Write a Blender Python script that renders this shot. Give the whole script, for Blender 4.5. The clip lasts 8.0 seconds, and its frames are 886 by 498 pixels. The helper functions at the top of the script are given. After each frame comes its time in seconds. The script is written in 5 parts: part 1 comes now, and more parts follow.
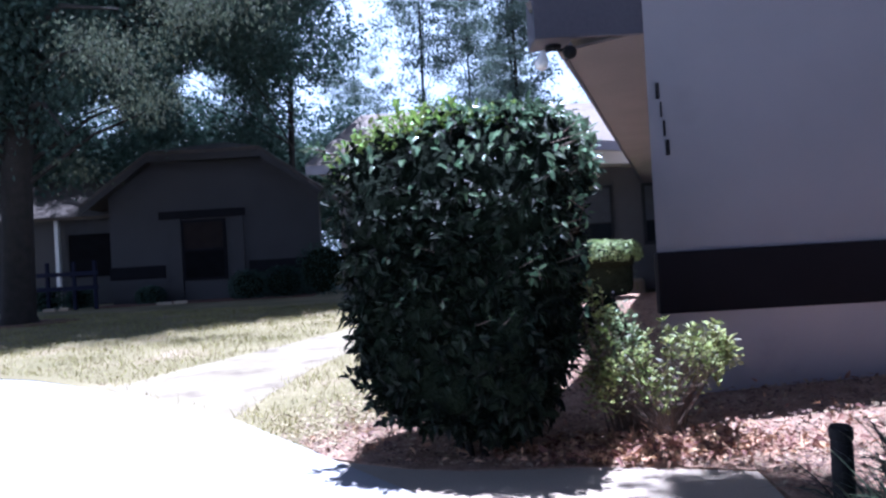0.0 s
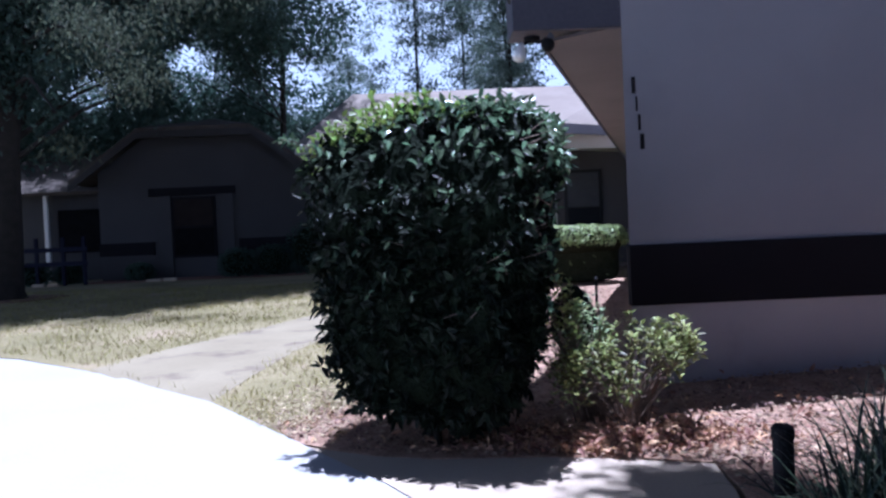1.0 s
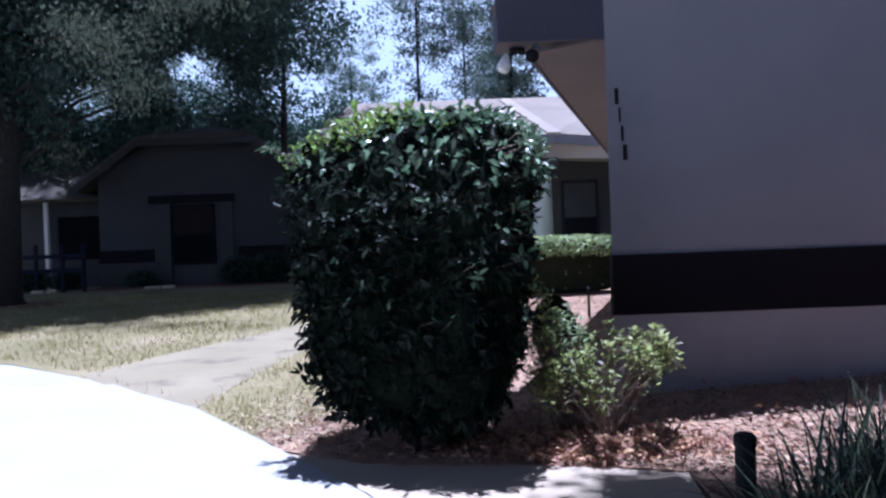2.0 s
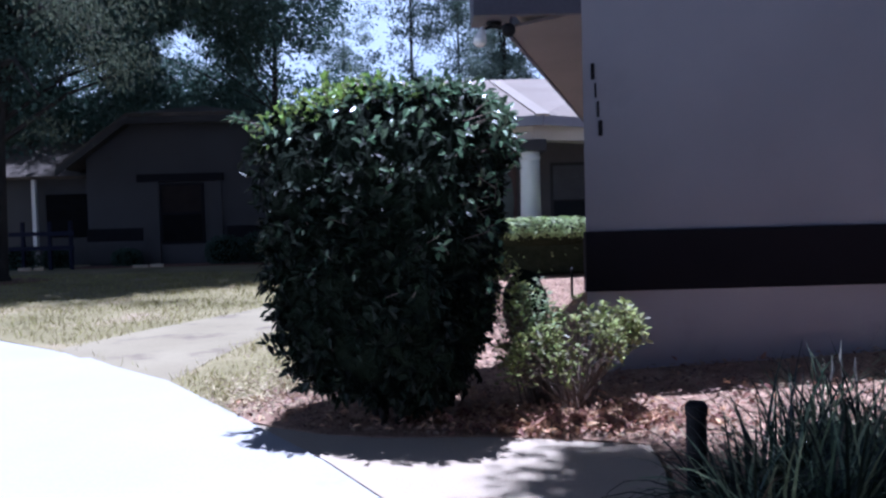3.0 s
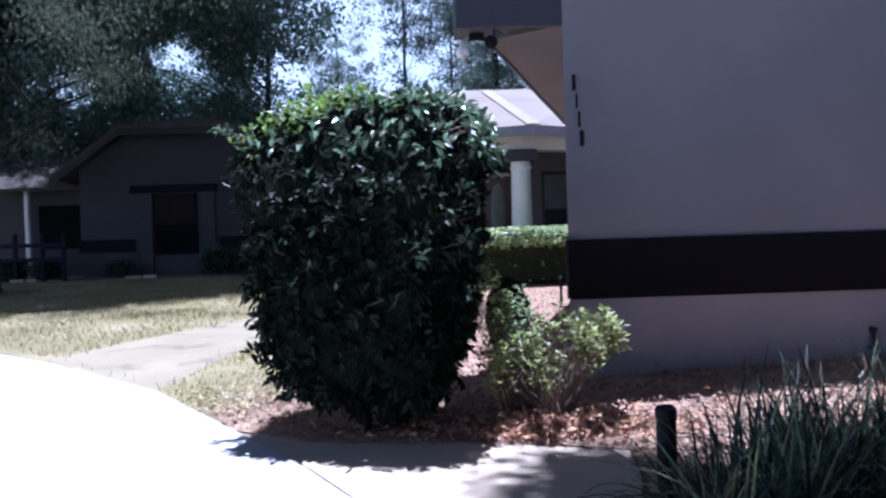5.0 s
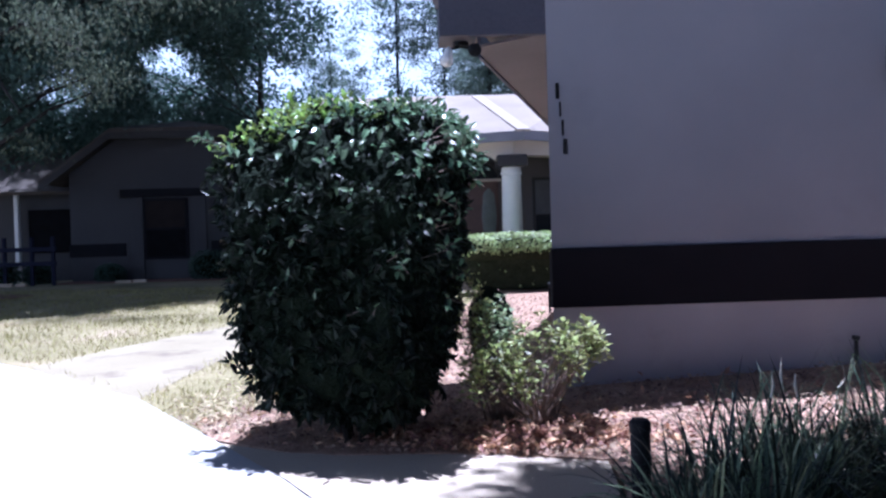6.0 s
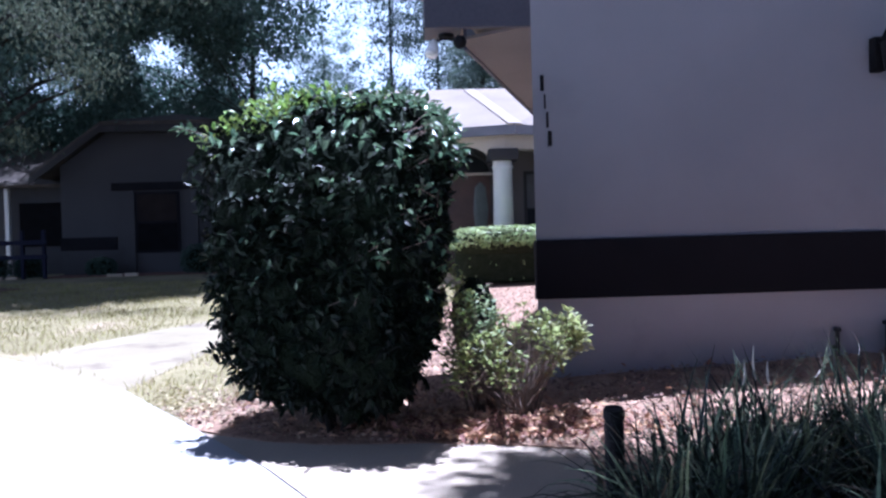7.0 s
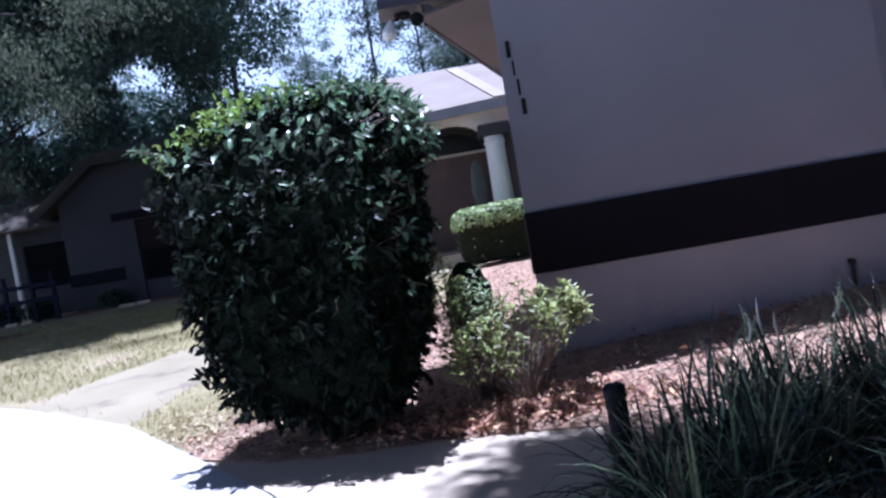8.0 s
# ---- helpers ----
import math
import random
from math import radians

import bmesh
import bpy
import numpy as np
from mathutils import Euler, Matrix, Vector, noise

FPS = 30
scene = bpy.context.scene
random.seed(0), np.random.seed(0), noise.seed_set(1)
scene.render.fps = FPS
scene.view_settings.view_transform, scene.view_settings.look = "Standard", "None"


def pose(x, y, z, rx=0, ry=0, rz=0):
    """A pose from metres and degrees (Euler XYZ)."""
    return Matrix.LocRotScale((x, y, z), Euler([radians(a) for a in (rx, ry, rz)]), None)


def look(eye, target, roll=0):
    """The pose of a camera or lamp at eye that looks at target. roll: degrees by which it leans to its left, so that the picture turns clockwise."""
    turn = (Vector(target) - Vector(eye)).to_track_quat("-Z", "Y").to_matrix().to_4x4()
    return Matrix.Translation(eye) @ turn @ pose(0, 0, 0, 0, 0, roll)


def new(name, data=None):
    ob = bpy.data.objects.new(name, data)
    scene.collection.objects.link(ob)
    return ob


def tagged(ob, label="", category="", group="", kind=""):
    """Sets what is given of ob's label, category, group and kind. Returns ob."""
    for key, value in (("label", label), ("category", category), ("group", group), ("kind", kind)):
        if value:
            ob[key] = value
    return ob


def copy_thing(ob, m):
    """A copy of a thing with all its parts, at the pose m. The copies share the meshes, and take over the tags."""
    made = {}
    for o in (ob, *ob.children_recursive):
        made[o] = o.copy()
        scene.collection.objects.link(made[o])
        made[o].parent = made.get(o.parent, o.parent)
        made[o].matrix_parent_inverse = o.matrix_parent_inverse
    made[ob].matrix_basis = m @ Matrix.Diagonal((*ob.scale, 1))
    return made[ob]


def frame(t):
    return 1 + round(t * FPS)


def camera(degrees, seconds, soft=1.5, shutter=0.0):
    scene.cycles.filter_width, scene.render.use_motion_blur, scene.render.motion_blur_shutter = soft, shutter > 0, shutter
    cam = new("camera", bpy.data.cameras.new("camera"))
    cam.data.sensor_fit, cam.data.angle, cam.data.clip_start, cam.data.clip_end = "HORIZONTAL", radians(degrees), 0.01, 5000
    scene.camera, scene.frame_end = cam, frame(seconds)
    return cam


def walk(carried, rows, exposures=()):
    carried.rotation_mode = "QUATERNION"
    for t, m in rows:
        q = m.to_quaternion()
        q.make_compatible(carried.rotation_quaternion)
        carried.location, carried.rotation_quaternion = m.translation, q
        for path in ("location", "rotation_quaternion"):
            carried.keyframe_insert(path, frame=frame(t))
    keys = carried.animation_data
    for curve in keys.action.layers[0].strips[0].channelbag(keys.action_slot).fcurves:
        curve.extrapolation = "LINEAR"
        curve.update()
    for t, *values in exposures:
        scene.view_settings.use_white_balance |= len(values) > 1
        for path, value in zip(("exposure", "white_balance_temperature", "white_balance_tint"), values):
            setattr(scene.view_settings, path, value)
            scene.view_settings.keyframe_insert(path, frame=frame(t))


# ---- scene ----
cam = camera(62.9, 8.0, soft=2.5)
PATH = [
    (0, (-1.394, 0.367, 1.051), (-1.382, 2.367, 1.069), -3.3),
    (0.5, (-1.329, 0.346, 1.113), (-1.309, 2.345, 1.061), -2.6),
    (1, (-1.273, 0.308, 1.121), (-1.247, 2.307, 1.078), -2.5),
    (1.5, (-1.22, 0.284, 1.12), (-1.199, 2.283, 1.09), -2.6),
    (1.7, (-1.195, 0.272, 1.12), (-1.176, 2.272, 1.11), -2.4),
    (3, (-1.018, 0.285, 1.048), (-0.983, 2.283, 0.986), -1.5),
    (3.5, (-0.985, 0.293, 1.038), (-0.942, 2.292, 1.015), -1.5),
    (4, (-0.98, 0.258, 1.044), (-0.934, 2.257, 1.018), -2.1),
    (5.5, (-0.912, 0.228, 1.043), (-0.86, 2.227, 1.005), -1.6),
    (6, (-0.874, 0.239, 1.07), (-0.809, 2.238, 1.044), -1.7),
    (6.5, (-0.844, 0.245, 1.065), (-0.763, 2.243, 1.026), -1.8),
    (7, (-0.811, 0.22, 1.048), (-0.731, 2.218, 1.007), -1.6),
    (7.2, (-0.799, 0.21, 1.042), (-0.725, 2.205, 0.929), -1.9),
    (7.4, (-0.782, 0.236, 1.018), (-0.713, 2.222, 0.788), -5.0),
    (7.5, (-0.770, 0.278, 1.009), (-0.701, 2.266, 0.809), -5.1),
    (7.6, (-0.769, 0.29, 1.028), (-0.697, 2.279, 0.835), -5.0),
    (7.8, (-0.717, 0.354, 1.054), (-0.651, 2.349, 0.937), -4.4),
    (7.9, (-0.695, 0.374, 1.05), (-0.639, 2.37, 0.946), -6.6),
    (8, (-0.646, 0.407, 1.051), (-0.605, 2.405, 0.967), -9.8),
]
EXPOSURES = [(t, e, 4700, 24) for t, e in ((0.0, 1.42), (0.4, 0.92), (1.5, 0.86), (3.0, 0.83), (4.0, 0.97), (5.5, 1.23), (6.5, 1.37), (7.0, 1.37), (7.5, 1.02), (8.0, 1.13))]
walk(cam, [(t, look(eye, target, roll)) for t, eye, target, roll in PATH], EXPOSURES)

# ---- world and light ----
SUN_EL, SUN_AZ = radians(86), radians(18)
world = bpy.data.worlds.new("sky")
scene.world = world
world.use_nodes = True
wn = world.node_tree
sky = wn.nodes.new("ShaderNodeTexSky")
sky.sky_type = "NISHITA"
sky.sun_disc = False
sky.sun_elevation = SUN_EL
sky.sun_rotation = SUN_AZ
sky.air_density = 1.0
sky.dust_density = 1.0
wn.links.new(sky.outputs[0], wn.nodes["Background"].inputs[0])
wn.nodes["Background"].inputs[1].default_value = 0.015
sun_way = Vector((math.sin(SUN_AZ) * math.cos(SUN_EL), math.cos(SUN_AZ) * math.cos(SUN_EL), math.sin(SUN_EL)))
sun_data = bpy.data.lights.new("sun", "SUN")
sun_data.energy, sun_data.angle, sun_data.color = 5.0, radians(0.5), (1.0, 0.95, 0.87)
sun = new("sun", sun_data)
sun.matrix_world = look(sun_way * 60, (0, 0, 0))


# ---- materials ----
def material(name, a, b, rough=0.8, scale=3.0, fine=60.0, bump=0.3, metal=0.0, spec=0.5, island=0.0, objrand=0.0, translucent=0.0, wear=None, dist=0.01):
    """Two colours mixed by a coarse and a fine noise, with relief; island / objrand: spread of brightness per leaf or per piece."""
    m = bpy.data.materials.new(name)
    m.use_nodes = True
    nt = m.node_tree
    bs = nt.nodes["Principled BSDF"]
    bs.inputs["Roughness"].default_value = rough
    bs.inputs["Metallic"].default_value = metal
    bs.inputs["Specular IOR Level"].default_value = spec
    tc = nt.nodes.new("ShaderNodeTexCoord")
    n1, n2 = nt.nodes.new("ShaderNodeTexNoise"), nt.nodes.new("ShaderNodeTexNoise")
    n1.inputs["Scale"].default_value, n2.inputs["Scale"].default_value = scale, fine
    n1.inputs["Detail"].default_value, n2.inputs["Detail"].default_value = 5, 4
    for n in (n1, n2):
        nt.links.new(tc.outputs["Object"], n.inputs["Vector"])
    add = nt.nodes.new("ShaderNodeMath")
    add.operation = "MULTIPLY_ADD"
    nt.links.new(n2.outputs["Fac"], add.inputs[0])
    add.inputs[1].default_value = 0.5
    half = nt.nodes.new("ShaderNodeMath")
    half.operation = "MULTIPLY"
    half.inputs[1].default_value = 0.5
    nt.links.new(n1.outputs["Fac"], half.inputs[0])
    nt.links.new(half.outputs[0], add.inputs[2])
    ramp = nt.nodes.new("ShaderNodeValToRGB")
    ramp.color_ramp.elements[0].position, ramp.color_ramp.elements[1].position = 0.35, 0.65
    ramp.color_ramp.elements[0].color, ramp.color_ramp.elements[1].color = (*a, 1), (*b, 1)
    nt.links.new(add.outputs[0], ramp.inputs[0])
    col = ramp.outputs[0]
    if wear:
        n3 = nt.nodes.new("ShaderNodeTexNoise")
        n3.inputs["Scale"].default_value, n3.inputs["Detail"].default_value = wear[1], 8
        n3.inputs["Roughness"].default_value = 0.65
        nt.links.new(tc.outputs["Object"], n3.inputs["Vector"])
        r3 = nt.nodes.new("ShaderNodeValToRGB")
        r3.color_ramp.elements[0].position, r3.color_ramp.elements[1].position = wear[2], wear[2] + 0.15
        mx = nt.nodes.new("ShaderNodeMix")
        mx.data_type = "RGBA"
        nt.links.new(n3.outputs["Fac"], r3.inputs[0])
        nt.links.new(r3.outputs[0], mx.inputs[0])
        nt.links.new(col, mx.inputs[6])
        mx.inputs[7].default_value = (*wear[0], 1)
        col = mx.outputs[2]
    if island or objrand:
        hsv = nt.nodes.new("ShaderNodeHueSaturation")
        mr = nt.nodes.new("ShaderNodeMapRange")
        s = island or objrand
        mr.inputs[3].default_value, mr.inputs[4].default_value = 1 - s, 1 + s
        if island:
            src = nt.nodes.new("ShaderNodeNewGeometry").outputs["Random Per Island"]
        else:
            src = nt.nodes.new("ShaderNodeObjectInfo").outputs["Random"]
        nt.links.new(src, mr.inputs[0])
        nt.links.new(mr.outputs[0], hsv.inputs["Value"])
        hm = nt.nodes.new("ShaderNodeMapRange")
        hm.inputs[3].default_value, hm.inputs[4].default_value = 0.5 - 0.05 * s, 0.5 + 0.05 * s
        nt.links.new(src, hm.inputs[0])
        nt.links.new(hm.outputs[0], hsv.inputs["Hue"])
        nt.links.new(col, hsv.inputs["Color"])
        col = hsv.outputs[0]
    nt.links.new(col, bs.inputs["Base Color"])
    if bump:
        bp = nt.nodes.new("ShaderNodeBump")
        bp.inputs["Strength"].default_value, bp.inputs["Distance"].default_value = bump, dist
        nt.links.new(add.outputs[0], bp.inputs["Height"])
        nt.links.new(bp.outputs[0], bs.inputs["Normal"])
    if translucent:
        tr = nt.nodes.new("ShaderNodeBsdfTranslucent")
        ms = nt.nodes.new("ShaderNodeMixShader")
        ms.inputs[0].default_value = translucent
        nt.links.new(col, tr.inputs[0])
        nt.links.new(bs.outputs[0], ms.inputs[1])
        nt.links.new(tr.outputs[0], ms.inputs[2])
        nt.links.new(ms.outputs[0], nt.nodes["Material Output"].inputs[0])
    return m


M = {}
M["stucco"] = material("grey_stucco", (0.234, 0.233, 0.264), (0.289, 0.285, 0.317), 0.9, 1.2, 180, 0.5, wear=((0.228, 0.225, 0.255), 0.7, 0.6), dist=0.004)
M["stucco_low"] = material("pale_stucco", (0.345, 0.328, 0.350), (0.410, 0.395, 0.418), 0.9, 1.5, 180, 0.5, wear=((0.300, 0.285, 0.300), 1.1, 0.60), dist=0.004)
M["band"] = material("dark_painted_band", (0.010, 0.010, 0.013), (0.016, 0.015, 0.019), 0.85, 2, 120, 0.3, spec=0.1, dist=0.003)
M["soffit"] = material("tan_soffit", (0.147, 0.125, 0.120), (0.188, 0.160, 0.154), 0.8, 2, 50, 0.2, dist=0.003)
M["fascia"] = material("slate_fascia", (0.043, 0.043, 0.064), (0.064, 0.064, 0.085), 0.55, 2, 40, 0.2, dist=0.003)
M["concrete"] = material("concrete", (0.385, 0.310, 0.228), (0.470, 0.392, 0.302), 0.9, 1.0, 90, 0.4, wear=((0.300, 0.238, 0.178), 1.6, 0.62), dist=0.004)
M["path"] = material("footpath_concrete", (0.238, 0.198, 0.124), (0.320, 0.272, 0.178), 0.92, 1.3, 70, 0.5, wear=((0.165, 0.130, 0.095), 1.9, 0.54), dist=0.005)
M["frosted"] = material("frosted_glass", (0.07, 0.085, 0.08), (0.12, 0.135, 0.125), 0.35, 6, 40, 0.1)
M["blind"] = material("brown_blind", (0.014, 0.010, 0.010), (0.024, 0.018, 0.017), 0.7, 3, 60, 0.2, spec=0.1)
M["drive"] = material("driveway_concrete", (0.372, 0.359, 0.351), (0.433, 0.421, 0.414), 0.9, 0.8, 90, 0.4, wear=((0.322, 0.310, 0.300), 1.1, 0.64), dist=0.004)
M["mulch"] = material("bark_mulch", (0.215, 0.124, 0.078), (0.540, 0.360, 0.255), 0.95, 8, 70, 1.0, dist=0.03)
M["chip"] = material("bark_chip", (0.205, 0.128, 0.088), (0.460, 0.325, 0.245), 0.9, 4, 60, 0.4, island=0.65)
M["straw"] = material("dry_straw", (0.300, 0.225, 0.130), (0.520, 0.420, 0.280), 0.8, 5, 50, 0.2, island=0.5)
M["dead_leaf"] = material("dead_leaf", (0.290, 0.145, 0.090), (0.660, 0.410, 0.285), 0.85, 6, 60, 0.3, island=0.55, translucent=0.15)
M["lawn"] = material("lawn_soil", (0.150, 0.130, 0.052), (0.330, 0.275, 0.150), 0.95, 0.9, 25, 0.8, wear=((0.320, 0.245, 0.160), 0.9, 0.55), dist=0.03)
M["earth"] = material("far_ground", (0.07, 0.075, 0.04), (0.15, 0.13, 0.08), 0.95, 0.3, 8, 0.6, dist=0.03)
M["grass"] = material("grass_blade", (0.150, 0.145, 0.040), (0.390, 0.330, 0.135), 0.6, 0.5, 3.0, 0, island=0.45, translucent=0.35)
# Main bush leaf: self-shade is put into a near-black green.
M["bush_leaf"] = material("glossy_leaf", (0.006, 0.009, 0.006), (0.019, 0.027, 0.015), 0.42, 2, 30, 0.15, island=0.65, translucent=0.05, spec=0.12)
# Same leaf with sunlight put into a lighter, glossier colour.
M["bush_sunlit"] = material("sunlit_glossy_leaf", (0.050, 0.090, 0.048), (0.165, 0.235, 0.130), 0.25, 2, 30, 0.12, island=0.6, translucent=0.18, spec=0.6)
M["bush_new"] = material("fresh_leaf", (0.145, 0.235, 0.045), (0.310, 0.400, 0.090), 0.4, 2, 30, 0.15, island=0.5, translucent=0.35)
# Near-black core colours: the shade inside hedge and shrubs is put into them.
M["hedge_core"] = material("hedge_shade", (0.014, 0.018, 0.010), (0.034, 0.040, 0.024), 0.9, 9, 40, 1.0, dist=0.05, spec=0.1)
M["core_shade"] = material("inner_foliage", (0.004, 0.007, 0.004), (0.010, 0.016, 0.008), 0.9, 9, 40, 1.0, dist=0.05, spec=0.1)
M["twig"] = material("grey_twig", (0.095, 0.068, 0.052), (0.215, 0.160, 0.128), 0.9, 10, 80, 0.5)
M["shrub_leaf"] = material("azalea_leaf", (0.125, 0.155, 0.045), (0.450, 0.455, 0.165), 0.42, 3, 40, 0.1, island=0.6, translucent=0.25, spec=0.3)
M["shrub_blue"] = material("blue_green_leaf", (0.110, 0.155, 0.075), (0.420, 0.490, 0.255), 0.40, 3, 40, 0.1, island=0.6, translucent=0.2, spec=0.35)
M["hedge_leaf"] = material("hedge_leaf", (0.115, 0.170, 0.045), (0.440, 0.510, 0.215), 0.45, 2, 30, 0.1, island=0.5, translucent=0.08)
M["strap"] = material("strap_leaf", (0.009, 0.018, 0.013), (0.062, 0.085, 0.052), 0.34, 3, 40, 0.1, island=0.8, translucent=0.12, spec=0.34)
# Pale green blades, with sunlight also put into their lighter colour.
M["strap_pale"] = material("pale_strap_leaf", (0.120, 0.165, 0.085), (0.330, 0.380, 0.230), 0.42, 3, 40, 0.1, island=0.5, translucent=0.25, spec=0.4)
M["strap_brown"] = material("brown_strap_leaf", (0.060, 0.042, 0.026), (0.240, 0.185, 0.115), 0.6, 3, 40, 0.1, island=0.6, translucent=0.15)
M["strap_dry"] = material("dry_blade", (0.55, 0.50, 0.40), (0.72, 0.68, 0.58), 0.7, 5, 40, 0.1)
M["bark"] = material("tree_bark", (0.009, 0.008, 0.006), (0.027, 0.021, 0.017), 0.95, 6, 40, 1.0, dist=0.03)
M["oak_leaf"] = material("oak_leaf", (0.023, 0.052, 0.039), (0.082, 0.130, 0.099), 0.5, 0.4, 20, 0, island=0.35, translucent=0.42)
M["moss"] = material("hanging_moss", (0.058, 0.074, 0.048), (0.140, 0.160, 0.104), 0.8, 0.8, 20, 0, island=0.4, translucent=0.45)
# Distant leaves made paler and bluer: haze is put into the colour.
M["hazed_leaf"] = material("hazed_leaf", (0.095, 0.135, 0.115), (0.200, 0.250, 0.205), 0.55, 0.3, 12, 0, island=0.5, translucent=0.5)
M["shingle"] = material("grey_shingle", (0.205, 0.170, 0.146), (0.285, 0.242, 0.208), 0.95, 1.0, 50, 0.6, wear=((0.150, 0.130, 0.115), 0.9, 0.60))
M["hip"] = material("pale_shingle", (0.270, 0.230, 0.198), (0.360, 0.315, 0.275), 0.95, 1.5, 50, 0.5)
# Dark brown shingle with paler brown spots scattered by noise.
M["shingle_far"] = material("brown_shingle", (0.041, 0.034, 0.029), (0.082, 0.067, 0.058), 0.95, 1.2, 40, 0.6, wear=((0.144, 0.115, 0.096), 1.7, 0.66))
M["cream"] = material("cream_paint", (0.46, 0.41, 0.35), (0.53, 0.48, 0.42), 0.8, 2, 90, 0.2, dist=0.003)
# Wall behind the porch: its shade is put into a darker taupe.
M["taupe"] = material("taupe_stucco_shaded", (0.098, 0.088, 0.086), (0.130, 0.118, 0.114), 0.9, 1.5, 90, 0.3, dist=0.003)
M["fascia_blue"] = material("blue_grey_board", (0.136, 0.140, 0.180), (0.184, 0.188, 0.232), 0.6, 2, 40, 0.2, dist=0.003)
M["white"] = material("white_paint", (0.631, 0.631, 0.639), (0.689, 0.689, 0.689), 0.55, 2, 90, 0.15, dist=0.003)
# Stucco darkened to near black: the tree shade is put into its colour.
M["far_wall_shaded"] = material("far_stucco_shaded", (0.041, 0.041, 0.045), (0.055, 0.054, 0.059), 0.9, 0.8, 60, 0.3, wear=((0.031, 0.031, 0.034), 0.6, 0.6))
M["dark_trim"] = material("dark_trim", (0.015, 0.014, 0.016), (0.027, 0.025, 0.027), 0.6, 3, 60, 0.2)
M["grey_blind"] = material("grey_blind", (0.09, 0.09, 0.095), (0.14, 0.14, 0.145), 0.7, 3, 60, 0.2, spec=0.1)
M["door_wood"] = material("dark_red_door", (0.05, 0.028, 0.024), (0.09, 0.05, 0.04), 0.45, 3, 40, 0.2)
M["black"] = material("black_metal", (0.008, 0.008, 0.009), (0.016, 0.016, 0.018), 0.65, 6, 90, 0.2, spec=0.12)
M["bulb"] = material("white_bulb_glass", (0.78, 0.78, 0.76), (0.85, 0.85, 0.83), 0.25, 5, 50, 0.0)
# Near-black colour standing for the shade behind openings and panes.
M["void"] = material("deep_shade", (0.006, 0.006, 0.007), (0.011, 0.011, 0.013), 0.95, 3, 40, 0, spec=0.03)
M["fence"] = material("dark_blue_fence", (0.012, 0.013, 0.028), (0.020, 0.021, 0.040), 0.8, 3, 60, 0.2, spec=0.1)
M["red_mulch"] = material("red_mulch", (0.10, 0.045, 0.035), (0.22, 0.10, 0.08), 0.95, 5, 40, 0.9, dist=0.03)


def glass_material():
    m = bpy.data.materials.new("window_glass")
    m.use_nodes = True
    b = m.node_tree.nodes["Principled BSDF"]
    b.inputs["Base Color"].default_value = (0.02, 0.022, 0.026, 1)
    b.inputs["Roughness"].default_value = 0.06
    b.inputs["Specular IOR Level"].default_value = 0.15
    return m


M["glass"] = glass_material()


# ---- mesh helpers ----
def part(name, bm, mat, parent=None, label="", smooth=False):
    """One mesh object out of a bmesh, under its thing where a parent is given."""
    me = bpy.data.meshes.new(name)
    bm.normal_update()
    bm.to_mesh(me)
    bm.free()
    me.materials.append(mat)
    if smooth:
        me.shade_smooth()
    ob = new(name, me)
    if parent:
        ob.parent = parent
        ob.matrix_parent_inverse = parent.matrix_basis.inverted()
    if label:
        ob["label"] = label
    return ob


def raw(name, verts, faces, mat, parent=None, label=""):
    """One mesh object out of arrays of points and faces."""
    me = bpy.data.meshes.new(name)
    me.from_pydata(np.asarray(verts).tolist(), [], np.asarray(faces).tolist())
    me.materials.append(mat)
    ob = new(name, me)
    if parent:
        ob.parent = parent
        ob.matrix_parent_inverse = parent.matrix_basis.inverted()
    if label:
        ob["label"] = label
    return ob


def empty(name, x=0, y=0, z=0):
    e = new(name)
    e.matrix_basis = pose(x, y, z)
    return e


def box(bm, x0, x1, y0, y1, z0, z1, bevel=0.0):
    g = bmesh.ops.create_cube(bm, size=1)
    for v in g["verts"]:
        v.co = Vector((x0 + (v.co.x + 0.5) * (x1 - x0), y0 + (v.co.y + 0.5) * (y1 - y0), z0 + (v.co.z + 0.5) * (z1 - z0)))
    if bevel:
        es = list({e for v in g["verts"] for e in v.link_edges})
        bmesh.ops.bevel(bm, geom=es, offset=bevel, segments=2, affect="EDGES", profile=0.5)
    return bm


def boxed(x0, x1, y0, y1, z0, z1, bevel=0.0):
    return box(bmesh.new(), x0, x1, y0, y1, z0, z1, bevel)


def prism(bm, pts, z0, z1):
    """An upright prism over a plan outline."""
    lo = [bm.verts.new((x, y, z0)) for x, y in pts]
    hi = [bm.verts.new((x, y, z1)) for x, y in pts]
    n = len(pts)
    bm.faces.new(hi)
    bm.faces.new(lo[::-1])
    for i in range(n):
        bm.faces.new((lo[i], lo[(i + 1) % n], hi[(i + 1) % n], hi[i]))
    bmesh.ops.recalc_face_normals(bm, faces=bm.faces)
    return bm


def slab_on(bm, quad, thick):
    """A flat slab whose upper face is the quad."""
    q = [Vector(p) for p in quad]
    n = (q[1] - q[0]).cross(q[2] - q[0]).normalized()
    if n.z < 0:
        n = -n
    top = [bm.verts.new(p) for p in q]
    low = [bm.verts.new(p - n * thick) for p in q]
    k = len(q)
    bm.faces.new(top)
    bm.faces.new(low[::-1])
    for i in range(k):
        bm.faces.new((low[i], low[(i + 1) % k], top[(i + 1) % k], top[i]))
    bmesh.ops.recalc_face_normals(bm, faces=bm.faces)
    return bm


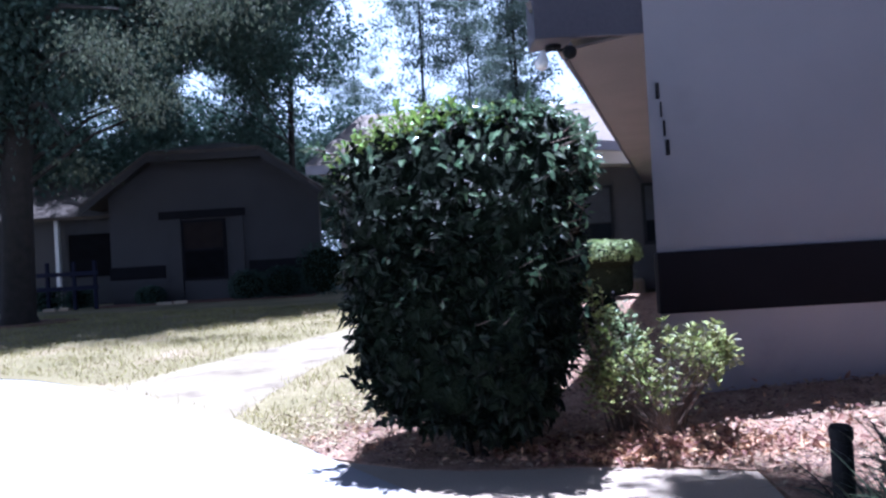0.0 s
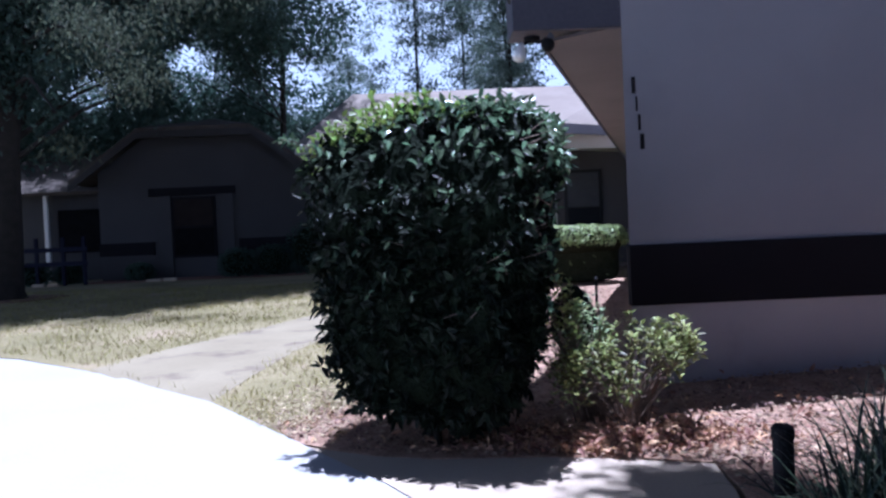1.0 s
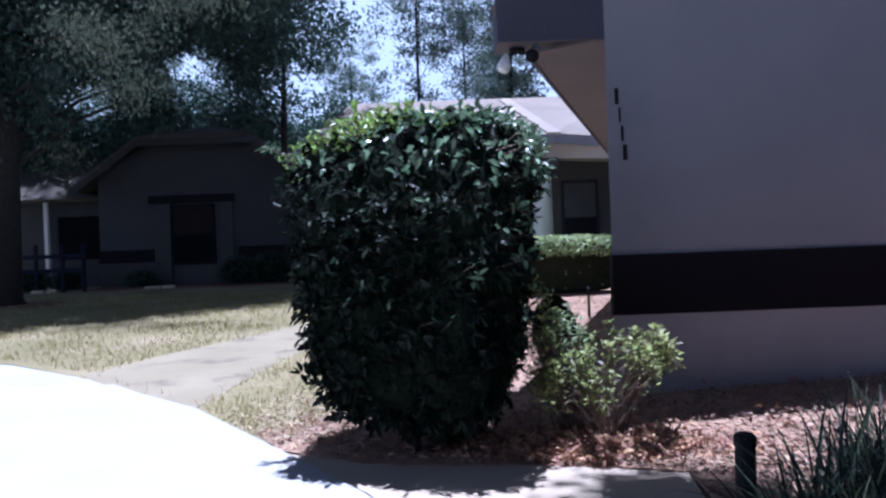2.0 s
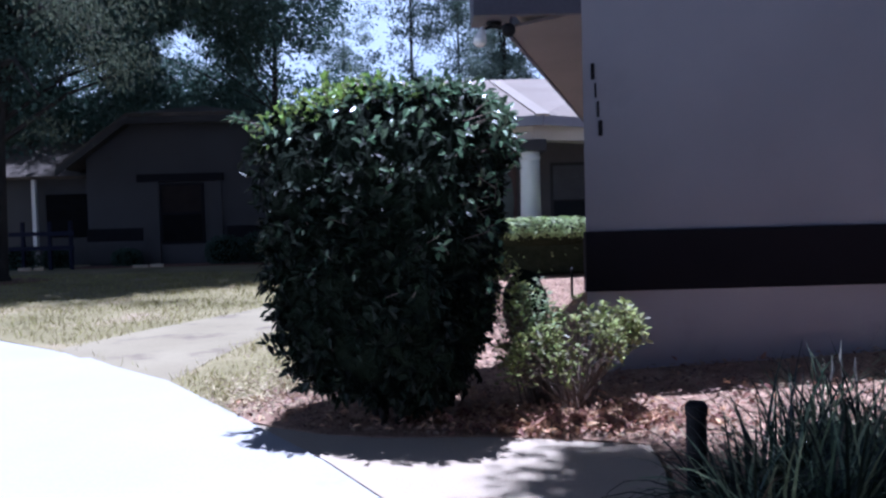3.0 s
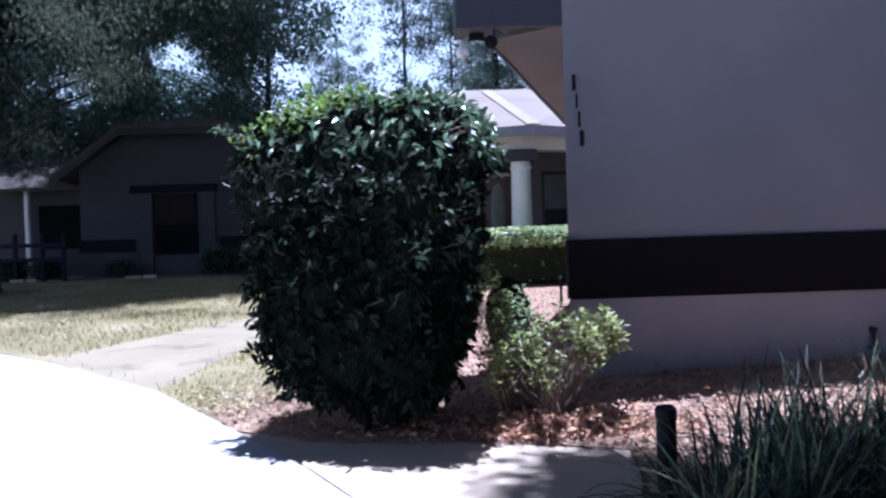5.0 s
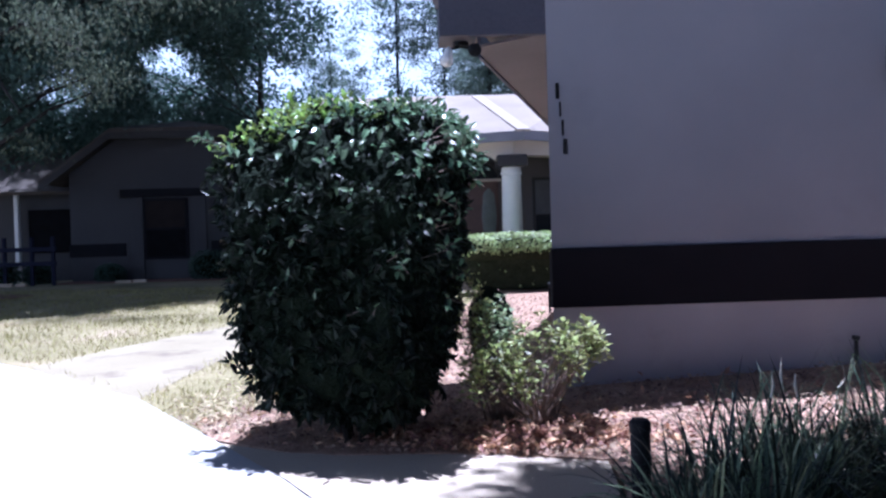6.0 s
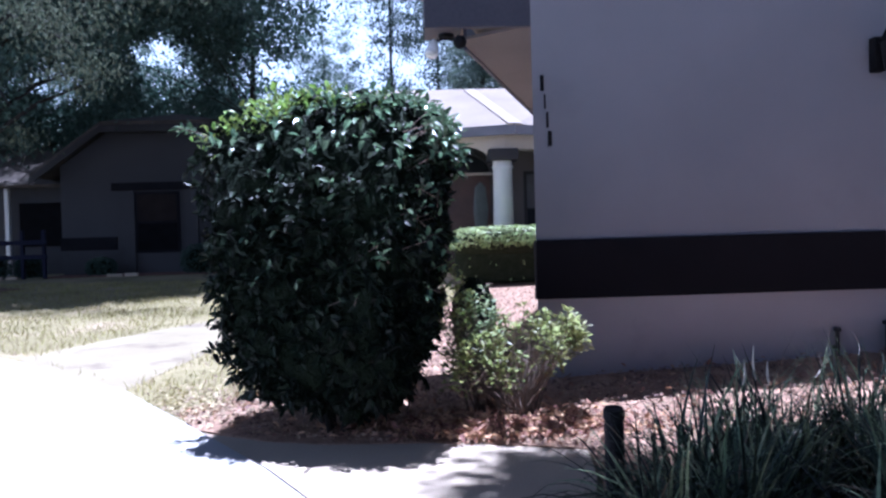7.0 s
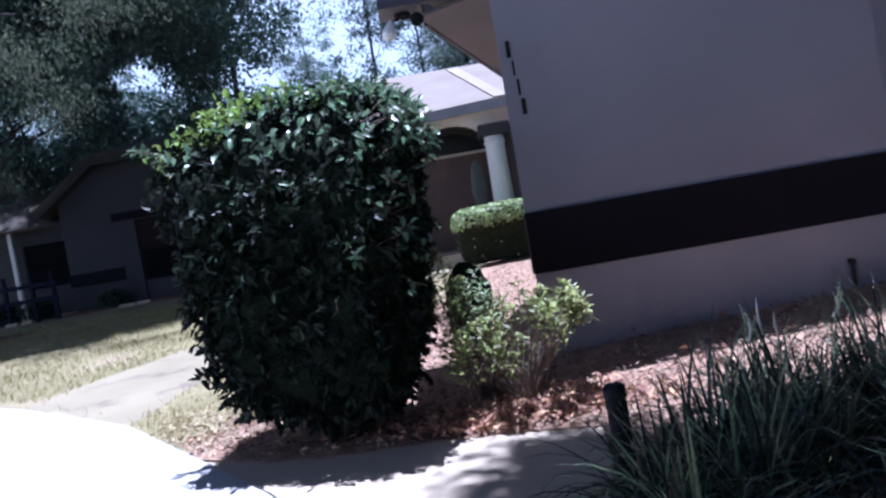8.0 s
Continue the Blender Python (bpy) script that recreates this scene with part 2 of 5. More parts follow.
def tube(bm, pts, radii, seg=8):
    """A tapered tube along points."""
    rings = []
    for i, p in enumerate(pts):
        p = Vector(p)
        d = (Vector(pts[min(i + 1, len(pts) - 1)]) - Vector(pts[max(i - 1, 0)])).normalized()
        a = d.cross(Vector((0.31, 0.95, 0.05))).normalized()
        b = d.cross(a)
        rings.append([bm.verts.new(p + (a * math.cos(2 * math.pi * k / seg) + b * math.sin(2 * math.pi * k / seg)) * radii[i]) for k in range(seg)])
    for r0, r1 in zip(rings, rings[1:]):
        for k in range(seg):
            bm.faces.new((r0[k], r0[(k + 1) % seg], r1[(k + 1) % seg], r1[k]))
    bm.faces.new(rings[0][::-1])
    bm.faces.new(rings[-1])
    return bm


def lathe(bm, profile, seg=24, x=0, y=0):
    """A turned body from (radius, height) steps."""
    rings = [[bm.verts.new((x + r * math.cos(2 * math.pi * k / seg), y + r * math.sin(2 * math.pi * k / seg), z)) for k in range(seg)] for r, z in profile]
    for r0, r1 in zip(rings, rings[1:]):
        for k in range(seg):
            bm.faces.new((r0[k], r0[(k + 1) % seg], r1[(k + 1) % seg], r1[k]))
    bm.faces.new(rings[0][::-1])
    bm.faces.new(rings[-1])
    return bm


def unit(a):
    return a / np.maximum(np.linalg.norm(a, axis=1, keepdims=True), 1e-9)


def leaf_arrays(P, D, N, L, W, fold=0.25, curl=0.15):
    """Folded, curled, pointed oval leaves: eight points and eight triangles each."""
    D = unit(D)
    N = unit(N - D * (N * D).sum(1, keepdims=True))
    S = np.cross(D, N)
    L, W = L[:, None], W[:, None]
    m1, m2, tip = P + D * L * 0.32, P + D * L * 0.68 - N * L * curl * 0.45, P + D * L - N * L * curl
    a, b = P + D * L * 0.30 + N * W * fold, P + D * L * 0.66 + N * (W * fold * 0.8 - L * curl * 0.45)
    V = np.stack([P, m1, m2, tip, a + S * W * 0.48, b + S * W * 0.40, a - S * W * 0.48, b - S * W * 0.40], 1).reshape(-1, 3)
    F = np.array([[0, 4, 1], [1, 4, 5], [1, 5, 2], [2, 5, 3], [0, 1, 6], [1, 7, 6], [1, 2, 7], [2, 3, 7]])
    return V, (np.arange(len(P))[:, None, None] * 8 + F[None]).reshape(-1, 3)


def flat_leaf_arrays(P, D, N, L, W):
    """Plain kites of two triangles, for far crowns."""
    D = unit(D)
    N = unit(N - D * (N * D).sum(1, keepdims=True))
    S = np.cross(D, N)
    L, W = L[:, None], W[:, None]
    m = P + D * L * 0.5
    V = np.stack([P, m + S * W * 0.5 + N * W * 0.2, P + D * L, m - S * W * 0.5 + N * W * 0.2], 1).reshape(-1, 3)
    F = np.array([[0, 1, 2], [0, 2, 3]])
    return V, (np.arange(len(P))[:, None, None] * 4 + F[None]).reshape(-1, 3)


def rough_noise(P, scale, seed=0.0):
    return np.array([noise.noise(Vector(p) * scale + Vector((seed, seed * 1.7, -seed))) for p in P])


# ---- ground ----
def smooth_step(a, c, v):
    t = min(1.0, max(0.0, (v - a) / (c - a)))
    return t * t * (3 - 2 * t)


def rise(x, y):
    """Gentle fall of the ground from the houses to the driveway."""
    return 0.009 * max(0.0, y - 6.0)


def bed_rise(x, y):
    """The mulch is banked up against the house wall."""
    return rise(x, y) + smooth_step(3.85, 4.95, y) * (0.04 * smooth_step(-1.7, -0.3, x) + 0.032 * smooth_step(-0.3, 0.2, x) + 0.042 * max(0.0, x)) * (1 - 0.7 * smooth_step(5.2, 6.5, y)) + 0.012 * noise.noise(Vector((x * 2.1, y * 2.1, 0)))


def sheet(name, pts, mat, lift, depth, label, category, level=None, step=0.5):
    """A slab of ground over a plan outline; with a level function it is cut into a mesh that follows the lie of the land."""
    bm = bmesh.new()
    prism(bm, pts, lift - depth, lift)
    if level:
        xs, ys = [p[0] for p in pts], [p[1] for p in pts]
        for axis, lo, hi in ((0, min(xs), max(xs)), (1, min(ys), max(ys))):
            k = lo + step
            while k < hi:
                co, no = [0, 0, 0], [0, 0, 0]
                co[axis], no[axis] = k, 1
                bmesh.ops.bisect_plane(bm, geom=bm.verts[:] + bm.edges[:] + bm.faces[:], plane_co=co, plane_no=no)
                k += step
        bmesh.ops.triangulate(bm, faces=bm.faces)
        for v in bm.verts:
            v.co.z += level(v.co.x, v.co.y)
    return tagged(part(name, bm, mat, smooth=False), label, category, kind="structure")


def far_ground():
    bm = bmesh.new()
    bmesh.ops.create_grid(bm, x_segments=300, y_segments=300, size=1500)
    for v in bm.verts:
        v.co.z = -0.06 + min(0.22, rise(v.co.x, v.co.y))
    tagged(part("ground", bm, M["earth"]), "bare earth and leaf litter stretching to the woods", "ground", kind="structure")


far_ground()
DRIVE_EDGE = [(0.40, 0.45), (-0.85, 2.44), (-1.53, 3.57), (-2.14, 4.42), (-2.92, 5.48), (-3.58, 6.12), (-4.45, 7.08), (-5.6, 8.0), (-7.4, 8.9), (-10, 9.6), (-16, 10.2)]
sheet("driveway", DRIVE_EDGE + [(-16, -8), (0.40, -8)], M["drive"], -0.004, 0.15, "pale sunlit concrete driveway with a curved edge", "driveway")
WALK_EDGE = [(-2.02, 4.25), (-1.62, 4.02), (-1.3, 3.92), (-0.80, 3.88), (-0.49, 3.82), (0.0, 3.66)]
sheet("front_walk", [(0.414, 0.45), (-0.836, 2.446), (-1.516, 3.576)] + WALK_EDGE + [(-0.05, 3.3), (-0.20, 2.75), (-0.25, 2.0), (0.40, 0.9), (0.9, -2), (0.414, -2)], M["concrete"], -0.010, 0.15, "beige concrete walk dappled with leaf shade", "path")
WALK_NEAR = [(-2.91, 5.50), (-2.84, 6.4), (-2.72, 7.5), (-2.25, 9.8), (-1.1, 12.2), (0.2, 14.2)]
WALK_FAR = [(-0.9, 14.4), (-2.2, 12.6), (-3.15, 10.4), (-3.55, 9.4), (-4.15, 8.1), (-4.47, 7.11)]
sheet("entry_walk", WALK_NEAR + WALK_FAR + [(-4.50, 7.05), (-3.64, 6.08), (-2.95, 5.43)], M["path"], -0.009, 0.15, "pale concrete footpath crossing the lawn to the porch", "path", rise)
sheet("lawn", [(-16, 10.12), (-10, 9.52), (-7.44, 8.82), (-5.65, 7.92), (-4.52, 7.02), (-3.65, 6.06), (-2.98, 5.42), (-2.2, 4.46), (-1.6, 4.95), (-1.0, 7.5), (0.5, 12.0), (0.5, 17), (-3, 24), (-26, 24), (-26, 10.22)], M["lawn"], -0.012, 0.14, "dry patchy lawn, half in shade", "lawn", rise, 0.8)
sheet("mulch_bed", [(-2.06, 4.31)] + WALK_EDGE[1:] + [(-0.02, 3.3), (-0.17, 2.75), (-0.22, 2.0), (0.43, 0.92), (4.6, 0.92), (4.6, 5.2), (2.9, 14.2), (0.4, 14.0), (-0.9, 8.0), (-1.55, 5.5), (-2.30, 4.72)], M["mulch"], -0.007, 0.15, "reddish bark mulch bed along the house wall", "mulch bed", bed_rise, 0.25)

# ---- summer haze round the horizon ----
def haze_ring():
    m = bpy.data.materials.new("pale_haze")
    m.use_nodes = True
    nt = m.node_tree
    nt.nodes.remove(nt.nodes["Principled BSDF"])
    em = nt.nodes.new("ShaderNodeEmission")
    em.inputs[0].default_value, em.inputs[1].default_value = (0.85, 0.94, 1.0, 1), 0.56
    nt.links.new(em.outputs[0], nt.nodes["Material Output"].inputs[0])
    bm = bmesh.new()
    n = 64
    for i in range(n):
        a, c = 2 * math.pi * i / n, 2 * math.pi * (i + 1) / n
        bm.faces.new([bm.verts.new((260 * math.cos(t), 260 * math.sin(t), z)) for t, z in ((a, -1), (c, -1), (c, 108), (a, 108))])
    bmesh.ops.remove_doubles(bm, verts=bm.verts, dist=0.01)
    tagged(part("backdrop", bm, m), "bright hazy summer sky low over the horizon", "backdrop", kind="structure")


haze_ring()


# ---- added walls and roof out of view, blocking light on the forecourt ----
def unseen_walls():
    tagged(part("wall_back", boxed(-7.5, 7.0, -3.0, -2.7, -0.1, 2.9), M["stucco"]), "unseen grey stucco wall added behind the viewer to block light", "wall", kind="structure")
    bm = slab_on(bmesh.new(), [(-8.0, -2.1, 2.75), (7.6, -2.1, 2.75), (7.6, -7.5, 4.9), (-8.0, -7.5, 4.9)], 0.12)
    tagged(part("roof_back", bm, M["shingle"]), "unseen grey shingle roof added behind the viewer to block light", "roof", kind="structure")
    # Unseen side wall, added to dim the right end of the house wall.
    bm = boxed(3.4, 3.7, -6.0, 4.6, -0.1, 2.9)
    tagged(part("wall_side", bm, M["stucco"]), "unseen grey stucco wall added beside the bed to block light", "wall", kind="structure")


unseen_walls()


# ---- near house ----
AX = Vector((math.sin(radians(18.4)), math.cos(radians(18.4)), 0))     # run of the side wall and its eave
OUT = Vector((-AX.y, AX.x, 0))                                          # away from the side wall
C0 = Vector((0, 5, 0))


def along(s, o=0.0, z=0.0):
    p = C0 + AX * s + OUT * o
    return (p.x, p.y, z)


def near_house():
    bm = bmesh.new()
    b = along(12)
    prism(bm, [(0.0, 5.0), (2.40, 5.0), (2.40, 5.3), (5.5, 5.3), (9, 13), (b[0], b[1])], -0.1, 0.60)
    low = tagged(part("wall_front_lower", bm, M["stucco_low"]), "pale grey stucco wall foot below a dark band", "wall", kind="structure")
    bm = bmesh.new()
    prism(bm, [(0.0, 5.0), (2.40, 5.0), (2.40, 5.3), (5.5, 5.3), (9, 13), (b[0], b[1])], 0.60, 2.42)
    tagged(part("wall_front", bm, M["stucco"]), "shaded grey stucco house wall", "wall", kind="structure")
    bm = bmesh.new()
    prism(bm, [(0.0, 5.0), (2.40, 5.0), (2.40, 5.3), (5.5, 5.3), (5.5, 5.6), (0.22, 5.6)], 2.42, 4.0)
    tagged(part("wall_gable", bm, M["stucco"]), "grey stucco wall rising past the eave", "wall", kind="structure")
    bm = boxed(-0.008, 2.375, 4.975, 5.05, 0.597, 0.99, 0.008)
    tagged(part("trim_band", bm, M["band"]), "wide dark painted band across the stucco wall", "trim", kind="structure")
    bm = bmesh.new()
    box(bm, 2.41, 5.4, 5.28, 5.35, 0.597, 0.99, 0.008)
    tagged(part("trim_band_recess", bm, M["band"]), "dark painted band on the set-back wall", "trim", kind="structure")
    # eave of the side wall: soffit, fascia, closed front end and roof
    bm = bmesh.new()
    prism(bm, [along(0.1, -0.1)[:2], along(12, -0.1)[:2], along(12, 0.545)[:2], along(0.235, 0.545)[:2], (0.004, 5.052)], 2.42, 2.44)
    tagged(part("soffit", bm, M["soffit"]), "tan painted soffit under the eave", "soffit", kind="structure")
    bm = bmesh.new()
    box(bm, -0.70, 0.0, 5.0, 5.05, 2.405, 2.80, 0.004)
    box(bm, -0.70, -0.45, 5.055, 5.33, 2.41, 2.72, 0.004)
    tagged(part("fascia_end", bm, M["fascia"]), "dark slate boxed eave end beside the wall", "fascia", kind="structure")
    bm = bmesh.new()
    prism(bm, [along(0.45, 0.572)[:2], along(0.45, 0.546)[:2], along(12, 0.546)[:2], along(12, 0.572)[:2]], 2.41, 2.60)
    tagged(part("fascia_side", bm, M["fascia"]), "dark slate fascia along the eave", "fascia", kind="structure")
    bm = bmesh.new()
    a, c = along(12, 0.6), along(12, -4)
    slab_on(bm, [(-0.74, 5.06, 2.66), (4.0, 5.62, 4.3), (c[0], c[1], 4.3), (a[0], a[1], 2.66)], 0.06)
    tagged(part("roof_near", bm, M["shingle"]), "grey shingle roof slope over the eave", "roof", kind="structure")
    # front rake of the roof, high over the wall, unseen, added for shade
    bm = bmesh.new()
    slab_on(bm, [(-0.80, 4.54, 3.02), (5.9, 4.90, 3.35), (5.9, 5.62, 3.62), (-0.80, 5.62, 3.42)], 0.16)
    tagged(part("roof_front", bm, M["shingle"]), "unseen shingle roof overhang added to shade the wall foot", "roof", kind="structure")


near_house()


def house_numerals():
    plate = empty("house_number", 0.11, 4.99, 1.8)
    for x, z0, z1, w in ((0.064, 1.975, 2.078, 0.023), (0.080, 1.858, 1.952, 0.010), (0.094, 1.733, 1.834, 0.014), (0.108, 1.610, 1.710, 0.026)):
        part("numeral_bar", boxed(x - w / 2, x + w / 2, 4.985, 5.001, z0, z1, 0.003), M["black"], plate)
    tagged(plate, "four black metal numeral bars stacked on the wall", "house number")


house_numerals()


def wall_lantern():
    e = empty("wall_lantern", 2.34, 5.0, 2.1)
    part("back_plate", boxed(2.28, 2.36, 4.93, 5.0, 2.05, 2.28, 0.01), M["black"], e)
    part("arm", tube(bmesh.new(), [(2.34, 4.95, 2.25), (2.34, 4.88, 2.32), (2.34, 4.83, 2.29)], [0.012] * 3), M["black"], e)
    part("lamp_body", lathe(bmesh.new(), [(0.02, 2.02), (0.06, 2.05), (0.085, 2.22), (0.1, 2.23), (0.03, 2.29)], 6, 2.34, 4.83), M["black"], e)
    tagged(e, "black metal lantern fixed to the stucco wall", "wall lamp")


wall_lantern()


def wall_pipe():
    e = empty("garden_tap", 2.02, 4.98, 0.25)
    part("pipe", tube(bmesh.new(), [(2.02, 4.972, 0.14), (2.02, 4.972, 0.31), (2.018, 4.968, 0.335)], [0.013, 0.013, 0.012]), M["dark_trim"], e)
    part("clip", boxed(2.0, 2.04, 4.975, 5.0, 0.20, 0.225, 0.004), M["dark_trim"], e)
    part("valve", boxed(2.004, 2.034, 4.945, 5.0, 0.318, 0.35, 0.008), M["dark_trim"], e)
    tagged(e, "short dark tap pipe clipped to the stucco wall", "tap")
    e = empty("utility_box", 2.47, 4.78, 0.06)
    part("body", boxed(2.32, 2.62, 4.62, 4.94, 0.06, 0.36, 0.02), M["dark_trim"], e)
    part("lid", boxed(2.31, 2.63, 4.61, 4.95, 0.361, 0.39, 0.01), M["dark_trim"], e)
    tagged(e, "low black box standing on the mulch by the wall", "box")


wall_pipe()


def eave_light():
    e = empty("flood_light", -0.56, 5.2, 2.42)
    part("base", lathe(bmesh.new(), [(0.050, 2.385), (0.055, 2.40), (0.055, 2.42)], 16, -0.55, 5.20), M["black"], e)
    for k, (c, tip) in enumerate((((-0.65, 5.08, 2.285), (-20, 14)), ((-0.47, 5.10, 2.335), (-70, -30)))):
        c = Vector(c)
        part("arm", tube(bmesh.new(), [(-0.55, 5.20, 2.39), (-0.55 + (c.x + 0.55) * 0.5, 5.17, 2.365), c + Vector((0, 0.02, 0.045))], [0.009] * 3), M["black"], e)
        bm = lathe(bmesh.new(), [(0.012, 0.075), (0.020, 0.060), (0.030, 0.030), (0.043, -0.015), (0.045, -0.035), (0.036, -0.055), (0.012, -0.062)], 18)
        ob = part("bulb", bm, M["bulb"] if k == 0 else M["black"], e, "white reflector bulb" if k == 0 else "black lamp head", smooth=True)
        ob.matrix_parent_inverse = Matrix()
        ob.matrix_basis = e.matrix_basis.inverted() @ Matrix.Translation(c) @ pose(0, 0, 0, tip[0], tip[1], 0)
    tagged(e, "white flood lamp on a black bracket under the eave corner", "flood light")


eave_light()


# ---- entry house behind the hedge ----
def entry_house():
    e = empty("entry_house", 0, 16.5, 0)
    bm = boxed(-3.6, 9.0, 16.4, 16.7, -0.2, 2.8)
    part("wall", bm, M["taupe"], e, "taupe stucco wall, colour darkened for the porch shade")
    # porch floor, column, beam
    bm = prism(bmesh.new(), [(-1.6, 16.4), (-1.2, 14.9), (1.0, 14.15), (2.7, 15.1), (3.0, 16.4)], -0.12, 0.12)
    part("porch_floor", bm, M["concrete"], e)
    col = part("column", lathe(bmesh.new(), [(0.26, 0.12), (0.26, 0.2), (0.21, 0.24), (0.20, 1.2), (0.187, 2.12), (0.21, 2.135), (0.21, 2.175), (0.187, 2.19), (0.187, 2.27)], 28, 0.92, 14.5), M["white"], e, "smooth white porch column", smooth=False)
    part("capital", boxed(0.63, 1.21, 14.21, 14.79, 2.27, 2.50, 0.02), M["dark_trim"], e, "dark square capital")
    a, b = Vector((0.98, 14.40)), Vector((-1.2, 15.27))
    run = (b - a).normalized()
    back = Vector((-run.y, run.x)) * -0.22
    bm = bmesh.new()
    rows = []
    for k in range(41):
        u = 2.35 * k / 40
        d = (u - 1.12) / 0.80
        low = 2.502 if u < 0.30 else 2.26 + (0.38 * math.sqrt(1 - d * d) if abs(d) < 1 else 0)
        p = a + run * u
        q = p + back
        rows.append([bm.verts.new(c) for c in ((p.x, p.y, low), (p.x, p.y, 2.80), (q.x, q.y, 2.80), (q.x, q.y, low))])
    for r0, r1 in zip(rows, rows[1:]):
        for k in range(4):
            bm.faces.new((r0[k], r0[(k + 1) % 4], r1[(k + 1) % 4], r1[k]))
    bm.faces.new(rows[0][::-1]), bm.faces.new(rows[-1])
    bmesh.ops.recalc_face_normals(bm, faces=bm.faces)
    part("arched_beam", bm, M["cream"], e, "cream arched porch front")
    part("beam_right", prism(bmesh.new(), [(0.965, 14.375), (2.75, 14.95), (2.7, 15.62), (1.0, 14.64)], 2.502, 2.798), M["cream"], e)
    # arched head over the way in
    bm = bmesh.new()
    n = 14
    for i in range(n):
        a0, a1 = math.pi * i / n, math.pi * (i + 1) / n
        p = [(0.15 + r * math.cos(a), 2.20 + h * math.sin(a)) for r, h, a in ((0.72, 0.46, a0), (0.72, 0.46, a1), (0.86, 0.58, a1), (0.86, 0.58, a0))]
        f = [bm.verts.new((x, 16.3, z)) for x, z in p] + [bm.verts.new((x, 16.41, z)) for x, z in p]
        bm.faces.new(f[:4]), bm.faces.new(f[4:][::-1])
        for k in range(4):
            bm.faces.new((f[k], f[(k + 1) % 4], f[4 + (k + 1) % 4], f[4 + k]))
    bmesh.ops.recalc_face_normals(bm, faces=bm.faces)
    part("arch_trim", bm, M["dark_trim"], e)
    door = part("door", boxed(-0.57, 0.87, 16.33, 16.39, 0.12, 2.15, 0.01), M["door_wood"], e, "dark door with pale glass")
    part("glass_panel", lathe(bmesh.new(), [(0.02, -0.62), (0.12, -0.5), (0.17, 0.0), (0.12, 0.5), (0.02, 0.62)], 16), M["frosted"], door, "pale frosted oval glass")
    g = door.children[0]
    g.matrix_parent_inverse = Matrix()
    g.matrix_basis = pose(0.64, 16.31, 1.38) @ Matrix.Diagonal((1, 0.12, 1, 1))
    part("transom", boxed(-0.62, 0.92, 16.29, 16.41, 2.15, 2.21, 0.005), M["cream"], e)
    part("fanlight", prism_front(0.15, 2.21, 0.71, 0.44, 16.35), M["glass"], e, "dark half-round fanlight")
    for x0, x1 in ((1.62, 2.45), (3.1, 4.1)):
        w = part("window", boxed(x0, x1, 16.35, 16.42, 0.85, 2.22, 0.01), M["dark_trim"], e, "dark framed window")
        part("blind", boxed(x0 + 0.07, x1 - 0.07, 16.345, 16.365, 1.40, 2.15), M["grey_blind"], w, "lowered grey slatted blind")
        for k in range(12):
            part("slat", boxed(x0 + 0.075, x1 - 0.075, 16.325, 16.343, 1.42 + k * 0.06, 1.462 + k * 0.06), M["grey_blind"], w)
        part("pane", boxed(x0 + 0.07, x1 - 0.07, 16.33, 16.36, 0.92, 1.37), M["glass"], w)
    part("corner_post", boxed(1.10, 1.26, 16.25, 16.39, 0.12, 2.5, 0.01), M["dark_trim"], e)
    # roofs
    apex, far_r = (0.55, 17.6, 4.30), (3.4, 17.6, 4.30)
    bm = slab_on(bmesh.new(), [(1.12, 13.98, 2.93), apex, (-2.9, 18.6, 4.30), (-2.3, 15.2, 2.93)], 0.05)
    roof = part("porch_roof", bm, M["shingle"], e, "sunlit grey shingle porch roof")
    bm = slab_on(bmesh.new(), [(1.12, 13.98, 2.93), (3.3, 15.25, 2.93), far_r, apex], 0.05)
    part("porch_roof", bm, M["shingle"], e, "sunlit grey shingle porch roof")
    bm = slab_on(bmesh.new(), [(0.99, 13.98, 2.950), (1.25, 13.98, 2.950), (0.68, 17.6, 4.320), (0.42, 17.6, 4.320)], 0.05)
    part("hip_cap", bm, M["hip"], roof, "pale hip capping")
    part("roof", slab_on(bmesh.new(), [(-4.15, 15.6, 2.93), (9.5, 15.6, 2.93), (9.5, 19.8, 4.76), (-3.3, 19.8, 4.76)], 0.06), M["shingle"], e, "grey shingle main roof")
    part("roof_back", slab_on(bmesh.new(), [(-4.15, 24.0, 2.93), (9.5, 24.0, 2.93), (9.5, 19.83, 4.76), (-3.3, 19.83, 4.76)], 0.06), M["shingle"], e)
    part("roof_hip", slab_on(bmesh.new(), [(-4.17, 15.6, 2.93), (-3.32, 19.8, 4.76), (-4.17, 24.0, 2.93)], 0.06), M["shingle"], e)
    # fascias
    for q in ([(-2.3, 15.2), (1.12, 13.98), (1.13, 14.03), (-2.28, 15.25)], [(1.125, 13.985), (3.3, 15.25), (3.28, 15.3), (1.14, 14.035)]):
        part("fascia", prism(bmesh.new(), q, 2.74, 2.925), M["fascia_blue"], e, "blue grey fascia board")
    part("fascia", boxed(-4.15, -2.2, 15.58, 15.63, 2.72, 2.91), M["fascia_blue"], e, "blue grey fascia board")
    part("porch_ceiling", prism(bmesh.new(), [(-2.2, 16.4), (-2.2, 15.3), (1.12, 14.1), (3.2, 15.35), (3.2, 16.4)], 2.80, 2.83), M["cream"], e)
    e.matrix_basis = pose(0.06, 16.5, 0.18)
    tagged(e, "single storey house with a columned porch and grey shingles", "house")


